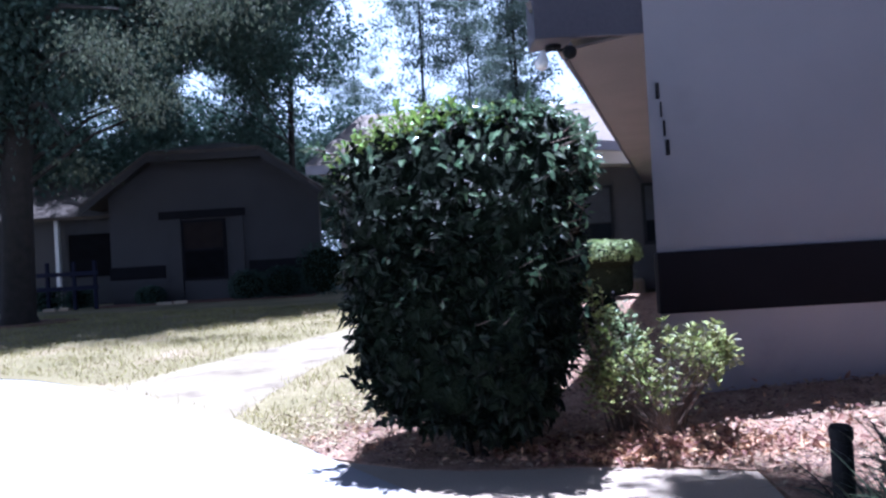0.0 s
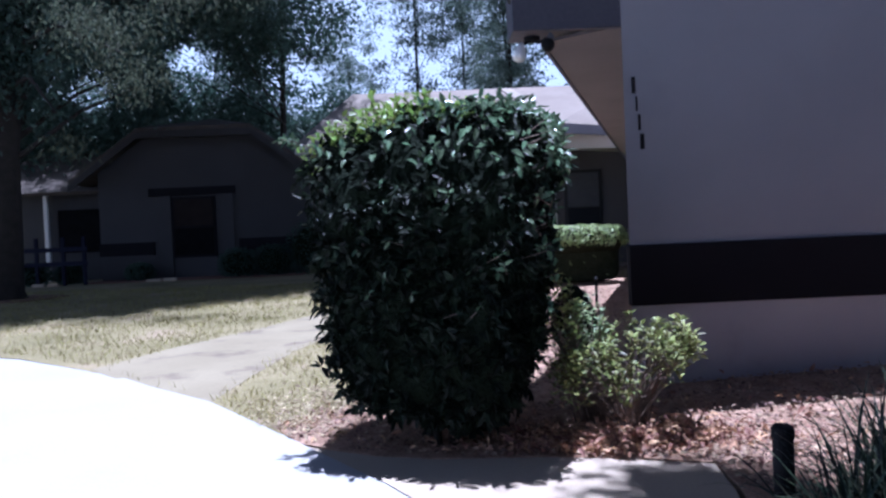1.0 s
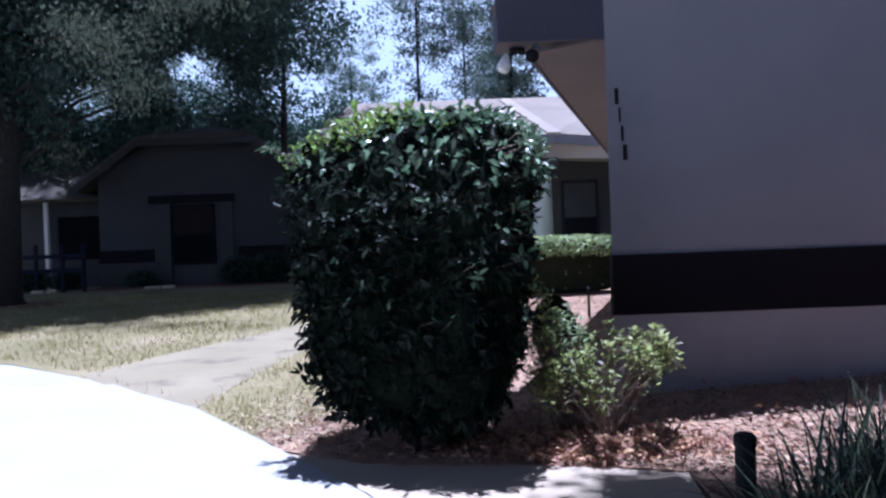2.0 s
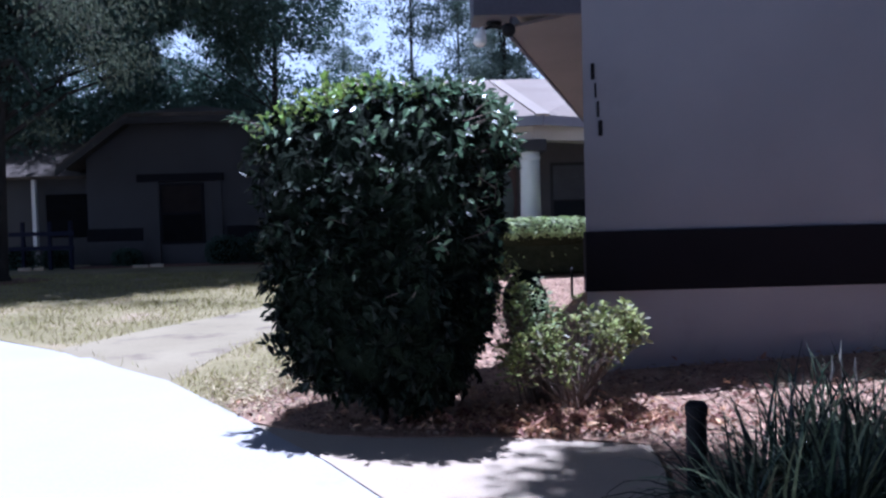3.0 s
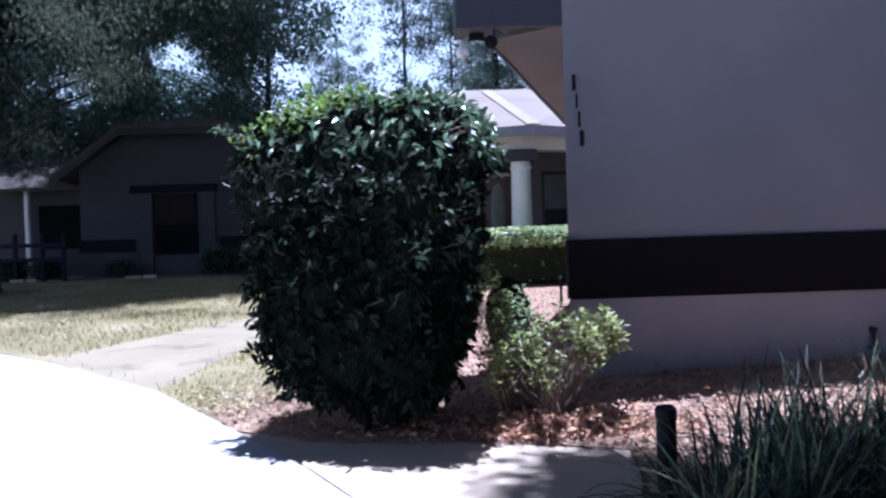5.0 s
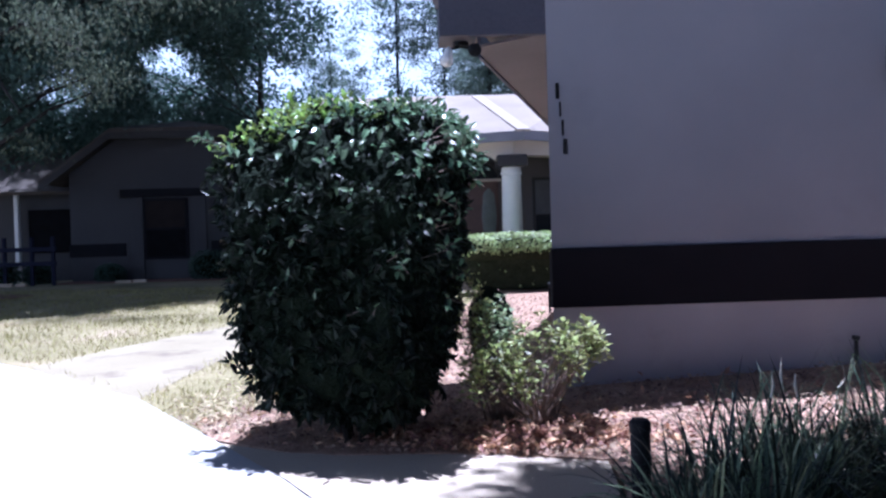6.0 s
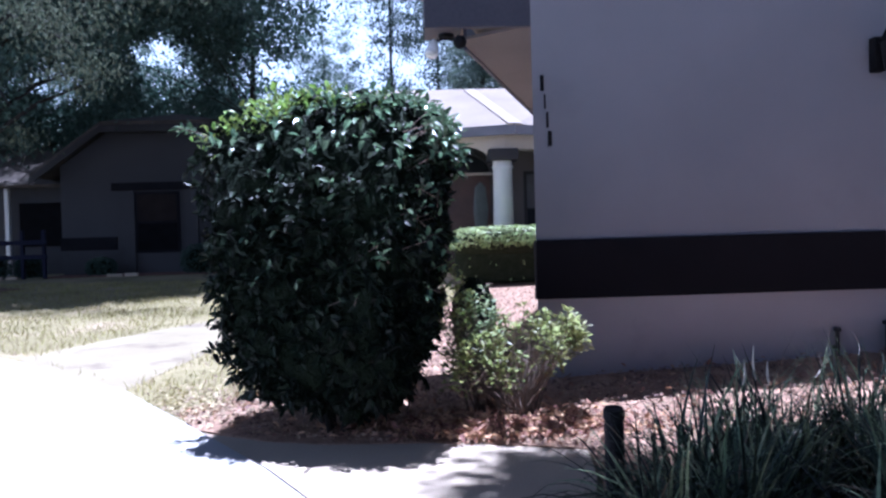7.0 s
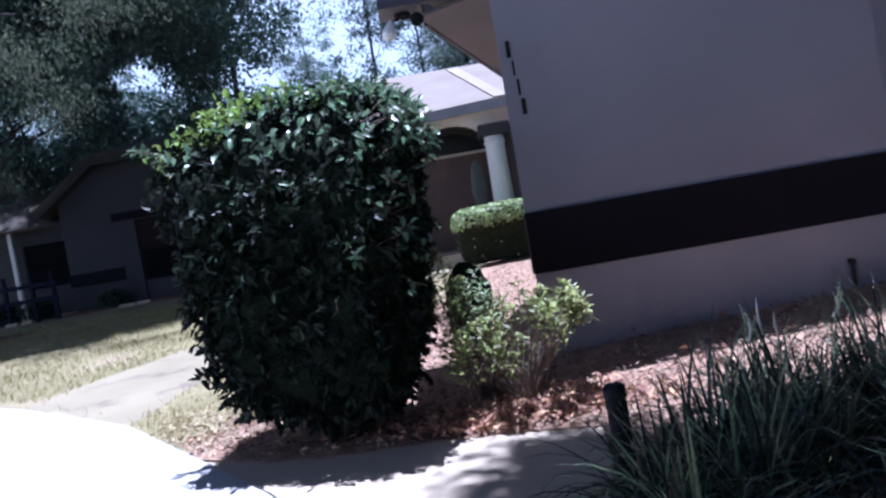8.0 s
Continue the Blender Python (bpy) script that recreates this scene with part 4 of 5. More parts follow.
stake("garden_stake", 0.80, 9.6, 0.47, 0.018, "thin dark stake standing in the mulch")


def path_post():
    x, y = -0.134, 2.70
    e = empty("path_light", x, y, 0)
    part("post", lathe(bmesh.new(), [(0.034, -0.05), (0.034, 0.375), (0.032, 0.385)], 18, x, y), M["black"], e)
    part("cap", lathe(bmesh.new(), [(0.034, 0.386), (0.037, 0.391), (0.037, 0.423), (0.028, 0.433)], 18, x, y), M["black"], e)
    tagged(e, "short black cylindrical path light beside strap leaves", "path light")


path_post()


# ---- strap-leaf clumps ----
def blades(rng, n, size, lift, droop, width):
    """Keeled, tapering strap blades that rise from one crown and arch over."""
    V, F = [], []
    up = np.array([0, 0, 1.0])
    m = 8
    for i in range(n):
        a = rng.uniform(0, 2 * math.pi)
        out = np.array([math.cos(a), math.sin(a), 0])
        side = np.array([-math.sin(a), math.cos(a), 0])
        ln, w = size * rng.uniform(0.45, 1.12), rng.uniform(*width)
        el, arch = math.radians(rng.uniform(*lift)), rng.uniform(*droop)
        twist = rng.uniform(-0.7, 0.7)
        p = np.array([rng.normal() * 0.045, rng.normal() * 0.045, -0.01])
        base = len(V)
        for k in range(m):
            f = k / (m - 1)
            ww = w * (1 - f ** 2.5) * (0.75 + 0.5 * min(1, f * 3)) + 0.0005
            s = side * math.cos(twist * f) + up * math.sin(twist * f)
            V += [p + s * ww / 2 + up * ww * 0.22, p, p - s * ww / 2 + up * ww * 0.22]
            p = p + (out * math.cos(el) + up * math.sin(el)) * ln / (m - 1)
            el -= arch * 2.0 / m * (0.35 + 1.2 * f)
        for k in range(m - 1):
            b = base + k * 3
            F += [[b, b + 1, b + 4, b + 3], [b + 1, b + 2, b + 5, b + 4]]
    return np.array(V), F


def clump(name, seed, n, size, lift, droop, pale, label):
    rng = np.random.default_rng(seed)
    e = empty(name)
    V, F = blades(rng, n, size, lift, droop, (0.006, 0.0125))
    raw("leaves", V, F, M["strap"], e)["kind"] = "stuff"
    V, F = blades(rng, 60, size * 0.6, (35, 88), (0.3, 1.6), (0.007, 0.013))
    raw("inner_leaves", V, F, M["strap"], e)["kind"] = "stuff"
    V, F = blades(rng, pale, size * 1.02, lift, droop, (0.006, 0.012))
    raw("pale_leaves", V, F, M["strap_pale"], e, "paler strap leaves, partly sunlight put into the colour")["kind"] = "stuff"
    V, F = blades(rng, 14, size * 0.95, (35, 85), (0.6, 2.4), (0.005, 0.010))
    raw("withered_leaves", V, F, M["strap_brown"], e, "withered brown strap leaves")["kind"] = "stuff"
    bm = bmesh.new()
    bmesh.ops.create_icosphere(bm, subdivisions=2, radius=0.07)
    for v in bm.verts:
        v.co.z = v.co.z * 0.6
    part("crown_base", bm, M["core_shade"], e)
    return tagged(e, label, "plant", "strap-leaf border")


def border():
    rng = np.random.default_rng(8)
    tall = "dense clump of dark upright strap leaves"
    low = "spreading clump of arching strap leaves with pale blades"
    kinds = [clump("strap_leaf_plant", 100, 74, 0.62, (62, 89), (0.1, 1.4), 36, tall), clump("strap_leaf_plant", 101, 70, 0.58, (56, 89), (0.15, 1.7), 36, tall),
             clump("strap_leaf_plant", 102, 76, 0.65, (60, 89), (0.1, 1.3), 36, tall), clump("strap_leaf_plant", 103, 80, 0.58, (40, 78), (0.8, 2.2), 42, low)]
    spots = [(-0.04, 2.36, 1), (0.12, 2.62, 0), (0.18, 2.30, 2), (-0.10, 2.12, 3), (-0.08, 2.52, 3), (0.38, 2.55, 0), (0.34, 2.02, 3), (0.68, 2.42, 2), (0.62, 1.85, 3), (0.95, 2.62, 1), (0.98, 2.12, 2), (1.3, 2.4, 0), (1.28, 1.82, 3),
             (1.62, 2.65, 1), (1.62, 2.1, 2), (1.95, 2.4, 0), (2.0, 2.9, 1), (2.3, 2.6, 2), (0.30, 1.66, 3), (0.85, 1.55, 3), (0.0, 1.80, 3), (2.1, 2.0, 2), (0.52, 2.72, 1), (0.80, 2.78, 2), (1.12, 2.75, 0), (0.46, 2.92, 0), (0.72, 2.98, 1), (1.02, 2.95, 0), (0.28, 2.80, 1)]
    used = set()
    for x, y, k in spots:
        m = pose(x + rng.normal() * 0.03, y + rng.normal() * 0.03, 0, 0, 0, rng.uniform(0, 360))
        if k not in used:
            used.add(k)
            kinds[k].matrix_basis = m
        else:
            copy_thing(kinds[k], m)


border()


def dry_stalk(x, y, pts):
    """A green stem whose upper end has bleached and dried."""
    e = empty("dry_stalk", x, y, 0)
    p = [Vector((x + a, y, z)) for a, z in pts]
    part("stem", tube(bmesh.new(), [p[0], p[1]], [0.004, 0.003], 5), M["strap"], e)
    part("dry_tip", tube(bmesh.new(), [p[1], p[2], p[3]], [0.003, 0.0055, 0.0015], 5), M["strap_dry"], e, "bleached dry tip")
    tagged(e, "green stalk with a bleached dry tip among strap leaves", "plant stalk")


dry_stalk(1.145, 3.66, [(-0.07, -0.02), (-0.02, 0.30), (0.018, 0.345), (0.0, 0.41)])
dry_stalk(0.370, 2.72, [(0.0, -0.02), (0.01, 0.50), (0.002, 0.56), (0.005, 0.625)])
dry_stalk(0.335, 2.70, [(0.0, -0.02), (-0.01, 0.49), (0.0, 0.53), (-0.005, 0.58)])
dry_stalk(0.415, 2.73, [(0.0, -0.02), (0.02, 0.48), (0.012, 0.52), (0.014, 0.565)])


# ---- planting by the far house ----
def low_shrub(x, y, z, rx, rz, seed):
    rng = np.random.default_rng(seed)
    e = empty("foundation_shrub", x, y, z)
    n = 1500
    P, G = clipped_points(n, (rx, rx * 0.6, rz), 2.6, rng, 0.3)
    P = P + np.array([x, y, z + rz * 0.9])
    L = rng.uniform(0.05, 0.1, n)
    V, F = flat_leaf_arrays(P, G + rng.normal(size=(n, 3)) * 0.7, G + rng.normal(size=(n, 3)) * 0.6 + np.array([0, 0, 0.5]), L, L * 0.55)
    raw("leaves", V, F, M["oak_leaf"], e)["kind"] = "stuff"
    # Near-black core for the shade inside the leaves.
    bm = bmesh.new()
    bmesh.ops.create_icosphere(bm, subdivisions=3, radius=1)
    for v in bm.verts:
        k = 0.8 + 0.15 * noise.noise(v.co * 3)
        v.co = Vector((x + v.co.x * rx * k, y + v.co.y * rx * 0.6 * k, z + rz * 0.9 + v.co.z * rz * k))
    part("inner_foliage", bm, M["core_shade"], e)
    tagged(e, "dark rounded shrub against the shaded house", "shrub", "foundation shrubs")


for i, q in enumerate(((-6.9, 21.2, 0.13, 0.55, 0.42), (-5.9, 21.3, 0.13, 0.6, 0.46), (-9.8, 21.4, 0.13, 0.4, 0.26), (-12.6, 20.9, 0.12, 0.5, 0.34), (-11.9, 21.6, 0.13, 0.4, 0.3), (-4.75, 21.3, 0.14, 0.75, 0.78))):
    low_shrub(*q, 300 + i)
RING = [(-10.6 + 1.15 * math.cos(a * 0.35) * (1 + 0.1 * math.sin(a * 2.1)), 16.2 + 0.9 * math.sin(a * 0.35)) for a in range(18)]
sheet("mulch_ring", RING, M["red_mulch"], 0.012, 0.1, "reddish mulch ring round the tree trunk", "mulch bed", rise, 0.4)
sheet("mulch_strip", [(-11.2, 20.9), (-5.0, 20.8), (-5.0, 21.95), (-11.2, 21.95)], M["red_mulch"], 0.01, 0.1, "reddish mulch strip along the shaded house", "mulch bed", rise, 0.8)


# ---- scattered mulch chips and dead leaves ----
def inside(x, y, poly):
    hit = np.zeros(len(x), bool)
    j = len(poly) - 1
    for i in range(len(poly)):
        xi, yi, xj, yj = *poly[i], *poly[j]
        c = ((yi > y) != (yj > y)) & (x < (xj - xi) * (y - yi) / (yj - yi + 1e-12) + xi)
        hit ^= c
        j = i
    return hit


def litter():
    rng = np.random.default_rng(31)
    bed = [(-2.0, 4.3), (-1.62, 4.03), (-1.3, 3.93), (-0.80, 3.86), (-0.49, 3.80), (-0.02, 3.64), (0.07, 3.1), (3.4, 2.6), (3.2, 4.97), (0.0, 4.98), (1.0, 8.0), (2.0, 12.4), (0.5, 12.6), (-0.8, 8.0), (-1.5, 5.6), (-2.30, 4.75), (-2.1, 4.4)]
    n = 60000
    x, y = rng.uniform(-2.4, 3.4, n), 2.6 + 10 * rng.random(n) ** 1.9
    ok = inside(x, y, bed)
    x, y = x[ok], y[ok]
    n = len(x)
    lie = np.array([bed_rise(p, q) for p, q in zip(x, y)])
    P = np.stack([x, y, lie + rng.uniform(0.0, 0.026, n)], 1)
    D = rng.normal(size=(n, 3)) * np.array([1, 1, 0.25])
    N = np.array([0, 0, 1.0]) + rng.normal(size=(n, 3)) * 0.35
    L = rng.uniform(0.015, 0.05, n)
    V, F = flat_leaf_arrays(P, D, N, L, L * rng.uniform(0.3, 0.6, n))
    tagged(raw("mulch_chips", V, F, M["chip"]), "loose reddish bark chips over the bed", "mulch", kind="stuff")
    n = 2400
    x, y = rng.uniform(-2.2, 2.8, n), rng.uniform(3.4, 4.95, n)
    heap = rng.random(n) < 0.86
    x[heap], y[heap] = -0.32 + rng.normal(size=heap.sum()) * 0.34, 4.02 + rng.normal(size=heap.sum()) * 0.12
    ok = inside(x, y, bed)
    x, y = x[ok], y[ok]
    n = len(x)
    lie = np.array([bed_rise(p, q) for p, q in zip(x, y)])
    P = np.stack([x, y, lie + rng.uniform(0.012, 0.05, n)], 1)
    D = rng.normal(size=(n, 3)) * np.array([1, 1, 0.4])
    N = np.array([0, 0, 1.0]) + rng.normal(size=(n, 3)) * 0.6
    L = rng.uniform(0.025, 0.065, n)
    V, F = leaf_arrays(P, D, N, L, L * 0.45, 0.35, 0.3)
    tagged(raw("dead_leaves", V, F, M["dead_leaf"]), "curled brown dead leaves on the mulch", "leaf litter", kind="stuff")


litter()


def straw_fringe():
    """Dry clippings and blown mulch where the lawn thins out beside the bush."""
    rng = np.random.default_rng(33)
    n = 5200
    x, y = rng.uniform(-3.0, -1.55, n), 4.35 + 2.3 * rng.random(n)
    edge = -2.30 + 0.42 * (y - 4.4)
    ok = (rng.random(n) < np.exp(-((x - edge) / 0.42) ** 2)) & ~inside(x, y, DRIVE_EDGE + [(-16, -8), (0.40, -8)]) & ~inside(x, y, WALK_NEAR + WALK_FAR)
    x, y = x[ok], y[ok]
    n = len(x)
    P = np.stack([x, y, 0.002 + rng.uniform(0.0, 0.03, n)], 1)
    D = rng.normal(size=(n, 3)) * np.array([1, 1, 0.35])
    N = np.array([0, 0, 1.0]) + rng.normal(size=(n, 3)) * 0.4
    L = rng.uniform(0.03, 0.085, n)
    V, F = flat_leaf_arrays(P, D, N, L, rng.uniform(0.006, 0.016, n))
    tagged(raw("straw_litter", V, F, M["straw"]), "dry straw and clippings beside the bush", "straw", kind="stuff")


straw_fringe()


def grass():
    rng = np.random.default_rng(41)
    area = [(-10, 9.64), (-7.4, 8.94), (-5.6, 8.04), (-4.45, 7.12), (-3.58, 6.16), (-2.92, 5.52), (-2.22, 4.55), (-1.75, 5.2), (-1.0, 7.5), (0.3, 12.0), (0.3, 16), (-12, 19), (-18, 14)]
    path = WALK_NEAR + WALK_FAR + [(-3.60, 6.14)]
    n = 120000
    x, y = rng.uniform(-14, 0.3, n), 4.4 + 14 * rng.random(n) ** 1.35
    fringe = inside(x + rng.normal(size=n) * 0.16, y + rng.normal(size=n) * 0.16, area) & (x > -2.6) & ~inside(x + 0.05, y - 0.05, DRIVE_EDGE + [(-16, -8), (0.40, -8)])
    ok = (inside(x, y, area) | (fringe & (y > 4.35))) & ~inside(x + rng.normal(size=n) * 0.07, y + rng.normal(size=n) * 0.07, path)
    x, y = x[ok], y[ok]
    dens = rough_noise(np.stack([x, y, x * 0], 1), 1.3)
    ok = rng.random(len(x)) < 0.62 + 0.8 * dens
    x, y = x[ok], y[ok]
    n = len(x)
    a = rng.uniform(0, 2 * math.pi, n)
    h = rng.uniform(0.015, 0.05, n) * (1 + 0.5 * rng.random(n))
    w = rng.uniform(0.004, 0.008, n) * (0.7 + y * 0.06)
    lean = rng.normal(size=(n, 2)) * 0.5
    s = np.stack([np.cos(a), np.sin(a)], 1) * w[:, None] / 2
    V = np.zeros((n, 3, 3))
    V[:, 0, :2] = np.stack([x, y], 1) + s
    V[:, 1, :2] = np.stack([x, y], 1) - s
    g = 0.009 * np.maximum(0, y - 6)
    V[:, :2, 2] = (g - 0.015)[:, None]
    V[:, 2, :2] = np.stack([x, y], 1) + lean * h[:, None]
    V[:, 2, 2] = h + g
    tagged(raw("grass", V.reshape(-1, 3), np.arange(n * 3).reshape(-1, 3), M["grass"]), "short dry green and straw grass", "grass", kind="stuff")


grass()


# ---- trees ----
def tree(name, x, y, height, r0, blobs, seed, leaf_mat, n_cluster, per, leaf, label, lean=(0, 0), droop=0.0, limb_step=9, clump_r=(0.25, 0.6), moss=None, gaps=()):
    """Tapered trunk, limbs to leaf clusters within the given blobs (centre and radii relative to the foot)."""
    rng = np.random.default_rng(seed)
    e = empty(name, x, y, 0)
    top = np.array([lean[0], lean[1], height])
    bm = bmesh.new()
    pts = [np.array([0, 0, -0.1]), np.array([0, 0, 0.25]), top * 0.3 + rng.normal(size=3) * 0.1, top * 0.65 + rng.normal(size=3) * 0.15, top]
    tube(bm, [p + np.array([x, y, 0]) for p in pts], [r0 * 1.5, r0 * 1.05, r0 * 0.9, r0 * 0.6, r0 * 0.12], 12)
    part("trunk", bm, M["bark"], e, smooth=True)
    P, D, N = [], [], []
    w = np.array([b[3] * b[4] * b[5] for b in blobs], float)
    for i in range(n_cluster):
        b = blobs[rng.choice(len(blobs), p=w / w.sum())]
        u = unit(rng.normal(size=(1, 3)))[0] * rng.random() ** 0.45
        c = np.array(b[:3]) + u * np.array(b[3:6])
        if i % limb_step == 0:
            bm = bmesh.new()
            f = min(0.95, max(0.15, (c[2] - 1.0) / height * 0.8))
            s = top * f
            tube(bm, [np.array([x, y, 0]) + s, np.array([x, y, 0]) + (s + c) / 2 + np.array([0, 0, 0.25]), np.array([x, y, 0]) + c], [r0 * 0.22, r0 * 0.12, r0 * 0.03], 5)
            part("limb", bm, M["bark"], e)
        rr = rng.uniform(*clump_r)
        q = rng.normal(size=(per, 3)) * rr * np.array([1, 1, 0.55 + droop])
        P.append(c + q + np.array([x, y, 0]))
        D.append(rng.normal(size=(per, 3)) + np.array([0, 0, -0.4 - droop]))
        N.append(rng.normal(size=(per, 3)) * 0.7 + np.array([0, 0, 1]))
    P, D, N = np.concatenate(P), np.concatenate(D), np.concatenate(N)
    for a, c, r in gaps:
        a, ab = np.array(a), np.array(c) - np.array(a)
        s = np.clip((P - a) @ ab / (ab @ ab), 0, 1)
        off = np.linalg.norm(P - a - s[:, None] * ab, axis=1)
        keep = off > r * (0.6 + 0.5 * s) * (0.55 + 0.9 * rng.random(len(P)))
        P, D, N = P[keep], D[keep], N[keep]
    L = rng.uniform(leaf * 0.6, leaf * 1.3, len(P))
    V, F = flat_leaf_arrays(P, D, N, L, L * 0.5)
    raw("crown", V, F, leaf_mat, e)["kind"] = "stuff"
    if moss:
        P, D, N = [], [], []
        foot = np.array([x, y, 0])
        for i, (cx, cy, cz, rx, ry, rz, count) in enumerate(moss):
            c0 = np.array([cx, cy, cz])
            s = top * min(0.9, (cz + 1.5) / height)
            part("limb", tube(bmesh.new(), [foot + s, foot + (s + c0) / 2 + np.array([0, 0, 0.6]), foot + c0 + np.array([0, 0, rz])], [r0 * 0.25, r0 * 0.14, r0 * 0.04], 6), M["bark"], e)
            for k in range(count):
                c = c0 + unit(rng.normal(size=(1, 3)))[0] * rng.random() ** 0.4 * np.array([rx, ry, rz])
                q = rng.normal(size=(220, 3)) * np.array([0.26, 0.22, 0.11])
                q[:, 2] -= rng.random(220) ** 1.5 * 0.5
                P.append(foot + c + q)
                D.append(rng.normal(size=(220, 3)) * 0.5 + np.array([0, 0, -1.0]))
                N.append(rng.normal(size=(220, 3)) + np.array([0, -0.3, 0.6]))
        P, D, N = np.concatenate(P), np.concatenate(D), np.concatenate(N)
        L = rng.uniform(0.05, 0.11, len(P))
        V, F = flat_leaf_arrays(P, D, N, L, L * 0.35)
        raw("hanging_moss", V, F, M["moss"], e, "pale olive hanging moss")["kind"] = "stuff"
    return tagged(e, label, "tree")


GAPS = [((-4.5, 10.5, 3.55), (-11.1, 31.0, 8.5), 1.2), ((-5.9, 10.5, 3.3), (-15.3, 31.0, 7.6), 0.9)]
OAK = "large shade tree with a dark drooping crown"
# The three highest crown blobs lie out of view, added to shade the lawn.
tree("oak_tree", -10.6, 16.2, 11, 0.34, [(0.6, 1.9, 8.6, 6.2, 6.0, 2.2), (1.2, -0.5, 5.8, 3.2, 2.4, 1.6), (-3.5, 0, 6.0, 3.5, 4, 2.5), (2.2, 3.2, 10.4, 6.0, 7.2, 0.8), (2.2, 3.2, 10.6, 6.0, 7.2, 1.0), (2.2, 3.2, 10.5, 6.0, 7.2, 0.9)], 51, M["oak_leaf"], 1500, 200, 0.14, OAK, (0.5, 0.3), 0.35, 9, (0.2, 0.5), [(4.6, -4.9, 4.75, 0.8, 0.5, 0.3, 6), (4.75, -4.7, 3.95, 0.32, 0.3, 0.12, 3), (5.8, -4.8, 5.2, 1.0, 0.5, 0.3, 6), (2.9, -3.2, 3.2, 0.3, 0.3, 0.3, 1)], GAPS)
tree("oak_tree", -6.9, 28.5, 13, 0.15, [(-3.3, -1.0, 8.8, 4.6, 4.0, 3.6), (-1.7, -4.2, 8.6, 5.0, 4.0, 1.8), (-5.8, -2.5, 6.8, 3.0, 2.5, 1.6)], 52, M["oak_leaf"], 480, 100, 0.19, OAK, (0.2, 0.0), 0.2, 45, (0.25, 0.6), None, GAPS)
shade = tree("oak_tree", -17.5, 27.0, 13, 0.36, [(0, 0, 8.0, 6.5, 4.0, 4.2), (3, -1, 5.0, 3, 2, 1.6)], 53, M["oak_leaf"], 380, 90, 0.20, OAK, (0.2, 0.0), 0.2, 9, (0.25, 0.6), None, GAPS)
# Out-of-view tree, added only so that its crown shades the lawn.
tree("oak_tree", -13.6, 14.5, 12, 0.35, [(4.6, 3.5, 11.2, 6.0, 6.2, 0.7), (4.6, 3.5, 11.6, 6.0, 6.2, 0.7), (1.0, 0.5, 10.5, 4.0, 5.0, 1.2), (-3.0, 0.0, 11.3, 5.0, 6.0, 0.7)], 54, M["oak_leaf"], 1800, 60, 0.30, "unseen broad tree added to shade the lawn", (1.5, 0.4), 0.1, 20, (0.25, 0.5))
PINE = "tall thin pine with an airy crown among distant woods"
far = tree("pine_tree", 0, 0, 17, 0.08, [(0, 0, 11.5, 2.1, 2.1, 4.4), (0.6, 0, 6.3, 1.5, 1.5, 2.6)], 61, M["hazed_leaf"], 85, 120, 0.17, PINE, clump_r=(0.2, 0.5))
far_b = tree("pine_tree", 0, 0, 19, 0.09, [(0, 0, 13.0, 2.3, 2.3, 4.6), (-0.8, 0, 7.6, 1.8, 1.8, 2.0)], 62, M["hazed_leaf"], 85, 120, 0.17, PINE, clump_r=(0.2, 0.5))
low = tree("understory_tree", 0, 0, 6.0, 0.10, [(0, 0, 3.6, 2.3, 2.0, 2.2)], 63, M["hazed_leaf"], 120, 45, 0.26, "bushy young tree at the edge of the woods")

thicket = tree("understory_tree", -17.6, 33, 6.5, 0.12, [(0, 0, 4.2, 2.6, 2.2, 2.8)], 64, M["oak_leaf"], 150, 80, 0.2, "dense dark young tree behind the gabled house")


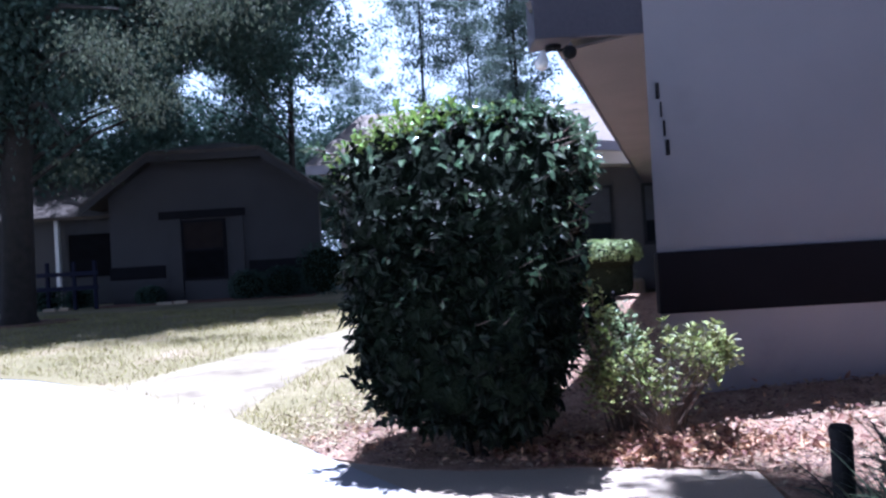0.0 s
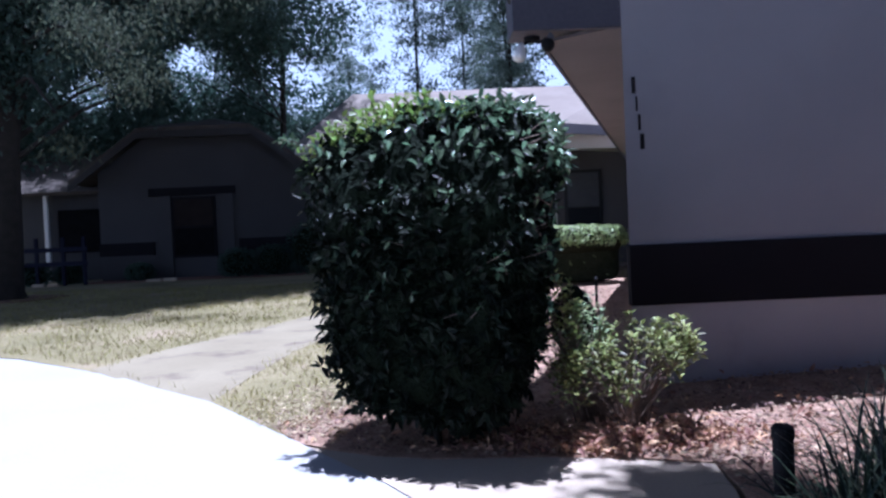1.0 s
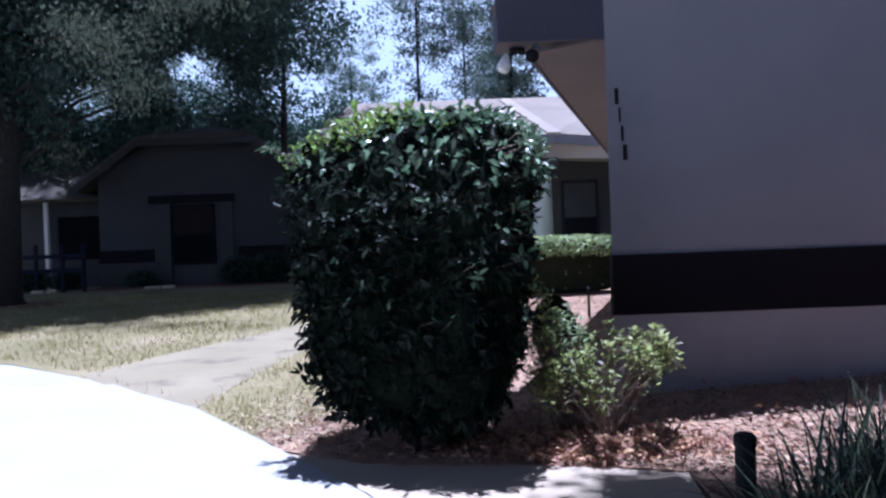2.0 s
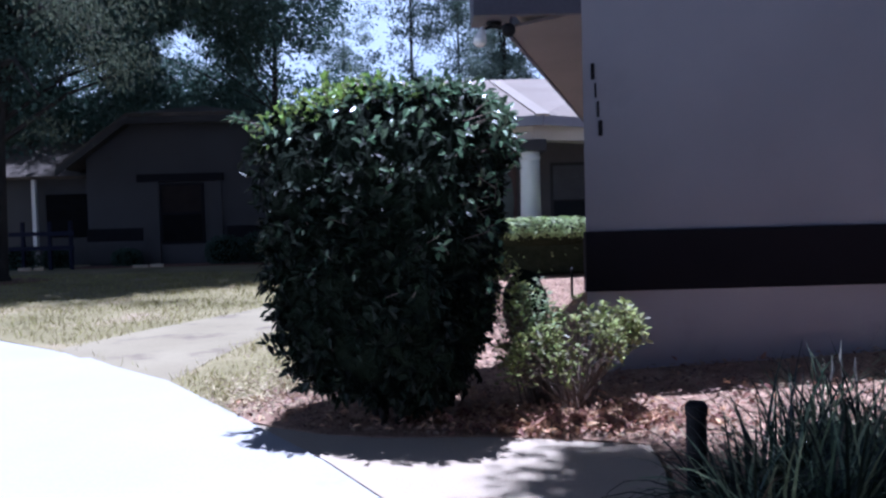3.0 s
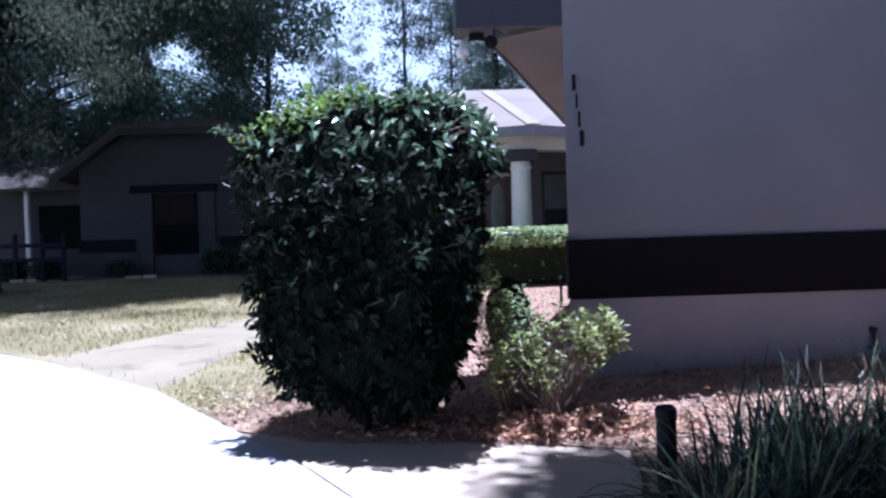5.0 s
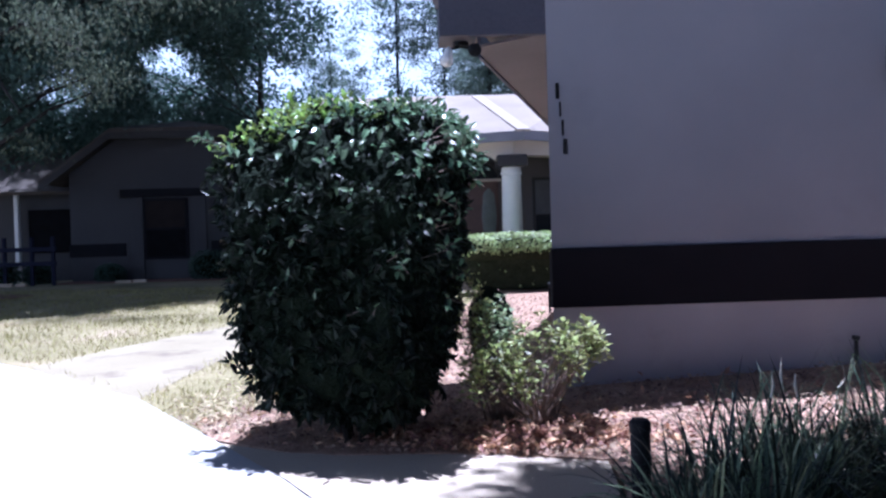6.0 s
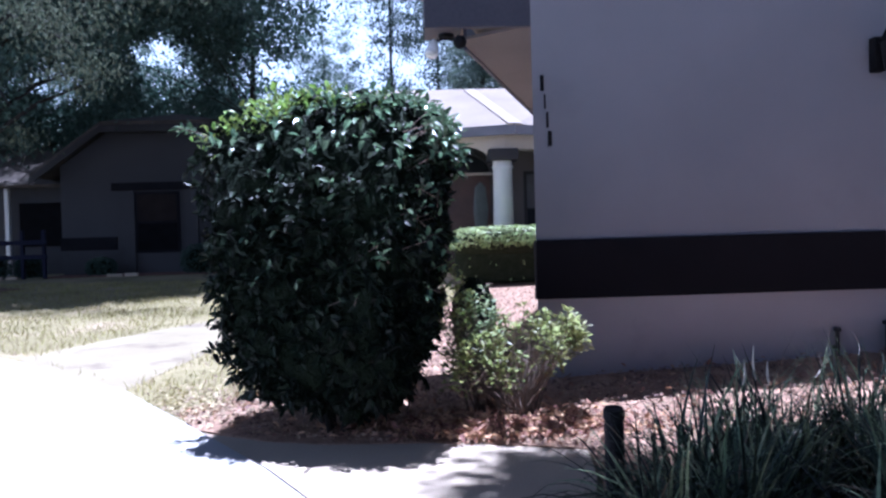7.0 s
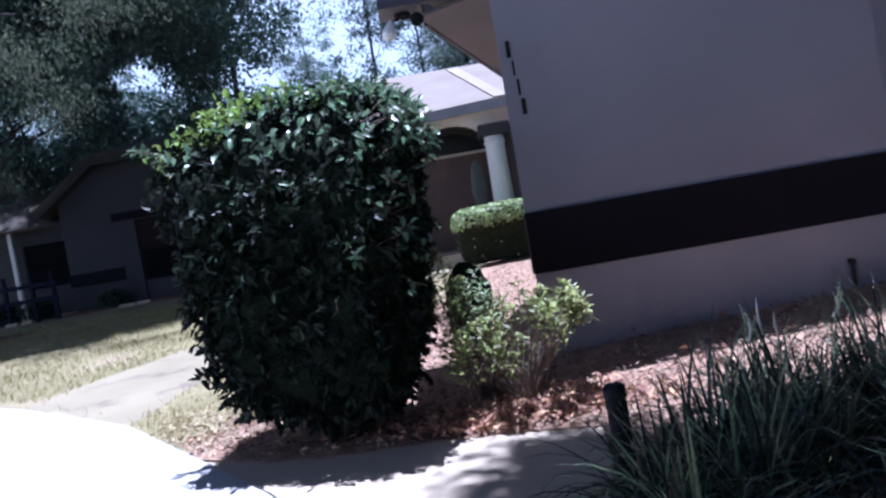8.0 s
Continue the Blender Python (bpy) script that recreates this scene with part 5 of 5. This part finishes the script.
def woods():
    rng = np.random.default_rng(71)
    kinds = [far, far_b, low]
    first = [True] * 3
    spots = []
    for i in range(40):
        x, y = rng.uniform(-34, 28), rng.uniform(33, 56)
        if not -0.32 < (x + 1) / y < 0.02 or i % 3 == 0:
            spots.append((x, y, i % 2))
    for i in range(12):
        spots.append((rng.uniform(-34, 26), rng.uniform(38, 52), 2))
    # Unseen trees added behind and beside the viewer to block low sky light.
    for x, y in ((-24, -14), (-15, -22), (-4, -18), (6, -21), (16, -13), (22, 2)):
        copy_thing(shade, pose(x, y, 0, 0, 0, rng.uniform(0, 360)))
    for x, y, k in spots:
        s = rng.uniform(0.85, 1.2)
        m = pose(x, y, 0, 0, 0, rng.uniform(0, 360)) @ Matrix.Diagonal((s, s, s, 1))
        if first[k]:
            kinds[k].matrix_basis = m
            first[k] = False
        else:
            c = copy_thing(kinds[k], pose(x, y, 0, 0, 0, rng.uniform(0, 360)))
            c.scale = (s, s, s)

    for x, y, s in ((-20, 30, 1.2), (-15.5, 31.5, 1.1), (-12, 32.5, 1.25), (-8.6, 32, 1.2), (-5.6, 33.5, 1.15), (-24, 34, 1.3)):
        c = copy_thing(thicket, pose(x, y, 0, 0, 0, rng.uniform(0, 360)))
        c.scale = (s, s, s)


woods()
tree("side_tree", 5.2, 2.0, 10, 0.2, [(-5.2, 1.71, 9.1, 0.36, 0.2, 1.0), (-5.12, 1.72, 9.3, 0.36, 0.26, 0.8), (-5.18, 1.94, 9.1, 0.26, 0.13, 1.2), (-5.05, 2.04, 9.2, 0.22, 0.1, 0.6), (-4.98, 1.78, 9.2, 0.26, 0.2, 0.5), (-5.6, 1.41, 9.2, 0.45, 0.24, 0.4), (-5.1, 1.31, 9.1, 0.6, 0.3, 0.28), (-6.1, 1.14, 9.3, 0.42, 0.14, 0.3), (-5.5, 0.92, 9.2, 0.65, 0.3, 0.4), (-4.6, 1.1, 9.15, 0.6, 0.42, 0.168), (-4.7, 0.55, 9.1, 1.1, 0.5, 0.168), (-3.4, 1.25, 9.2, 1.3, 0.6, 0.168), (-3.7, 0.9, 9.3, 1.5, 0.7, 0.21), (-1.0, 0.6, 9.6, 1.4, 1.2, 0.5), (-4.4, 0.25, 9.1, 1.0, 0.5, 0.21)], 81, M["oak_leaf"], 529, 46, 0.11, "tall shade tree whose twigs dapple the walk", (-0.6, 0.3), 0.0, 9, (0.07, 0.24))


# ---- pale blocks standing for a curb and sunlit ground spots at the far bed ----
def edging():
    rng = np.random.default_rng(91)
    for x, y, w in ((-9.2, 20.85, 0.42), (-8.75, 20.87, 0.36), (-12.3, 20.6, 0.34), (-11.9, 20.62, 0.30)):
        e = boxed(x - w / 2, x + w / 2, y - 0.06, y + 0.06, 0.05, 0.185 + 0.02 * rng.random(), 0.02)
        tagged(part("edging_stone", e, M["concrete"]), "pale block standing for curb and sunlit ground spots at the far bed", "edging stone", "edging stones")


edging()
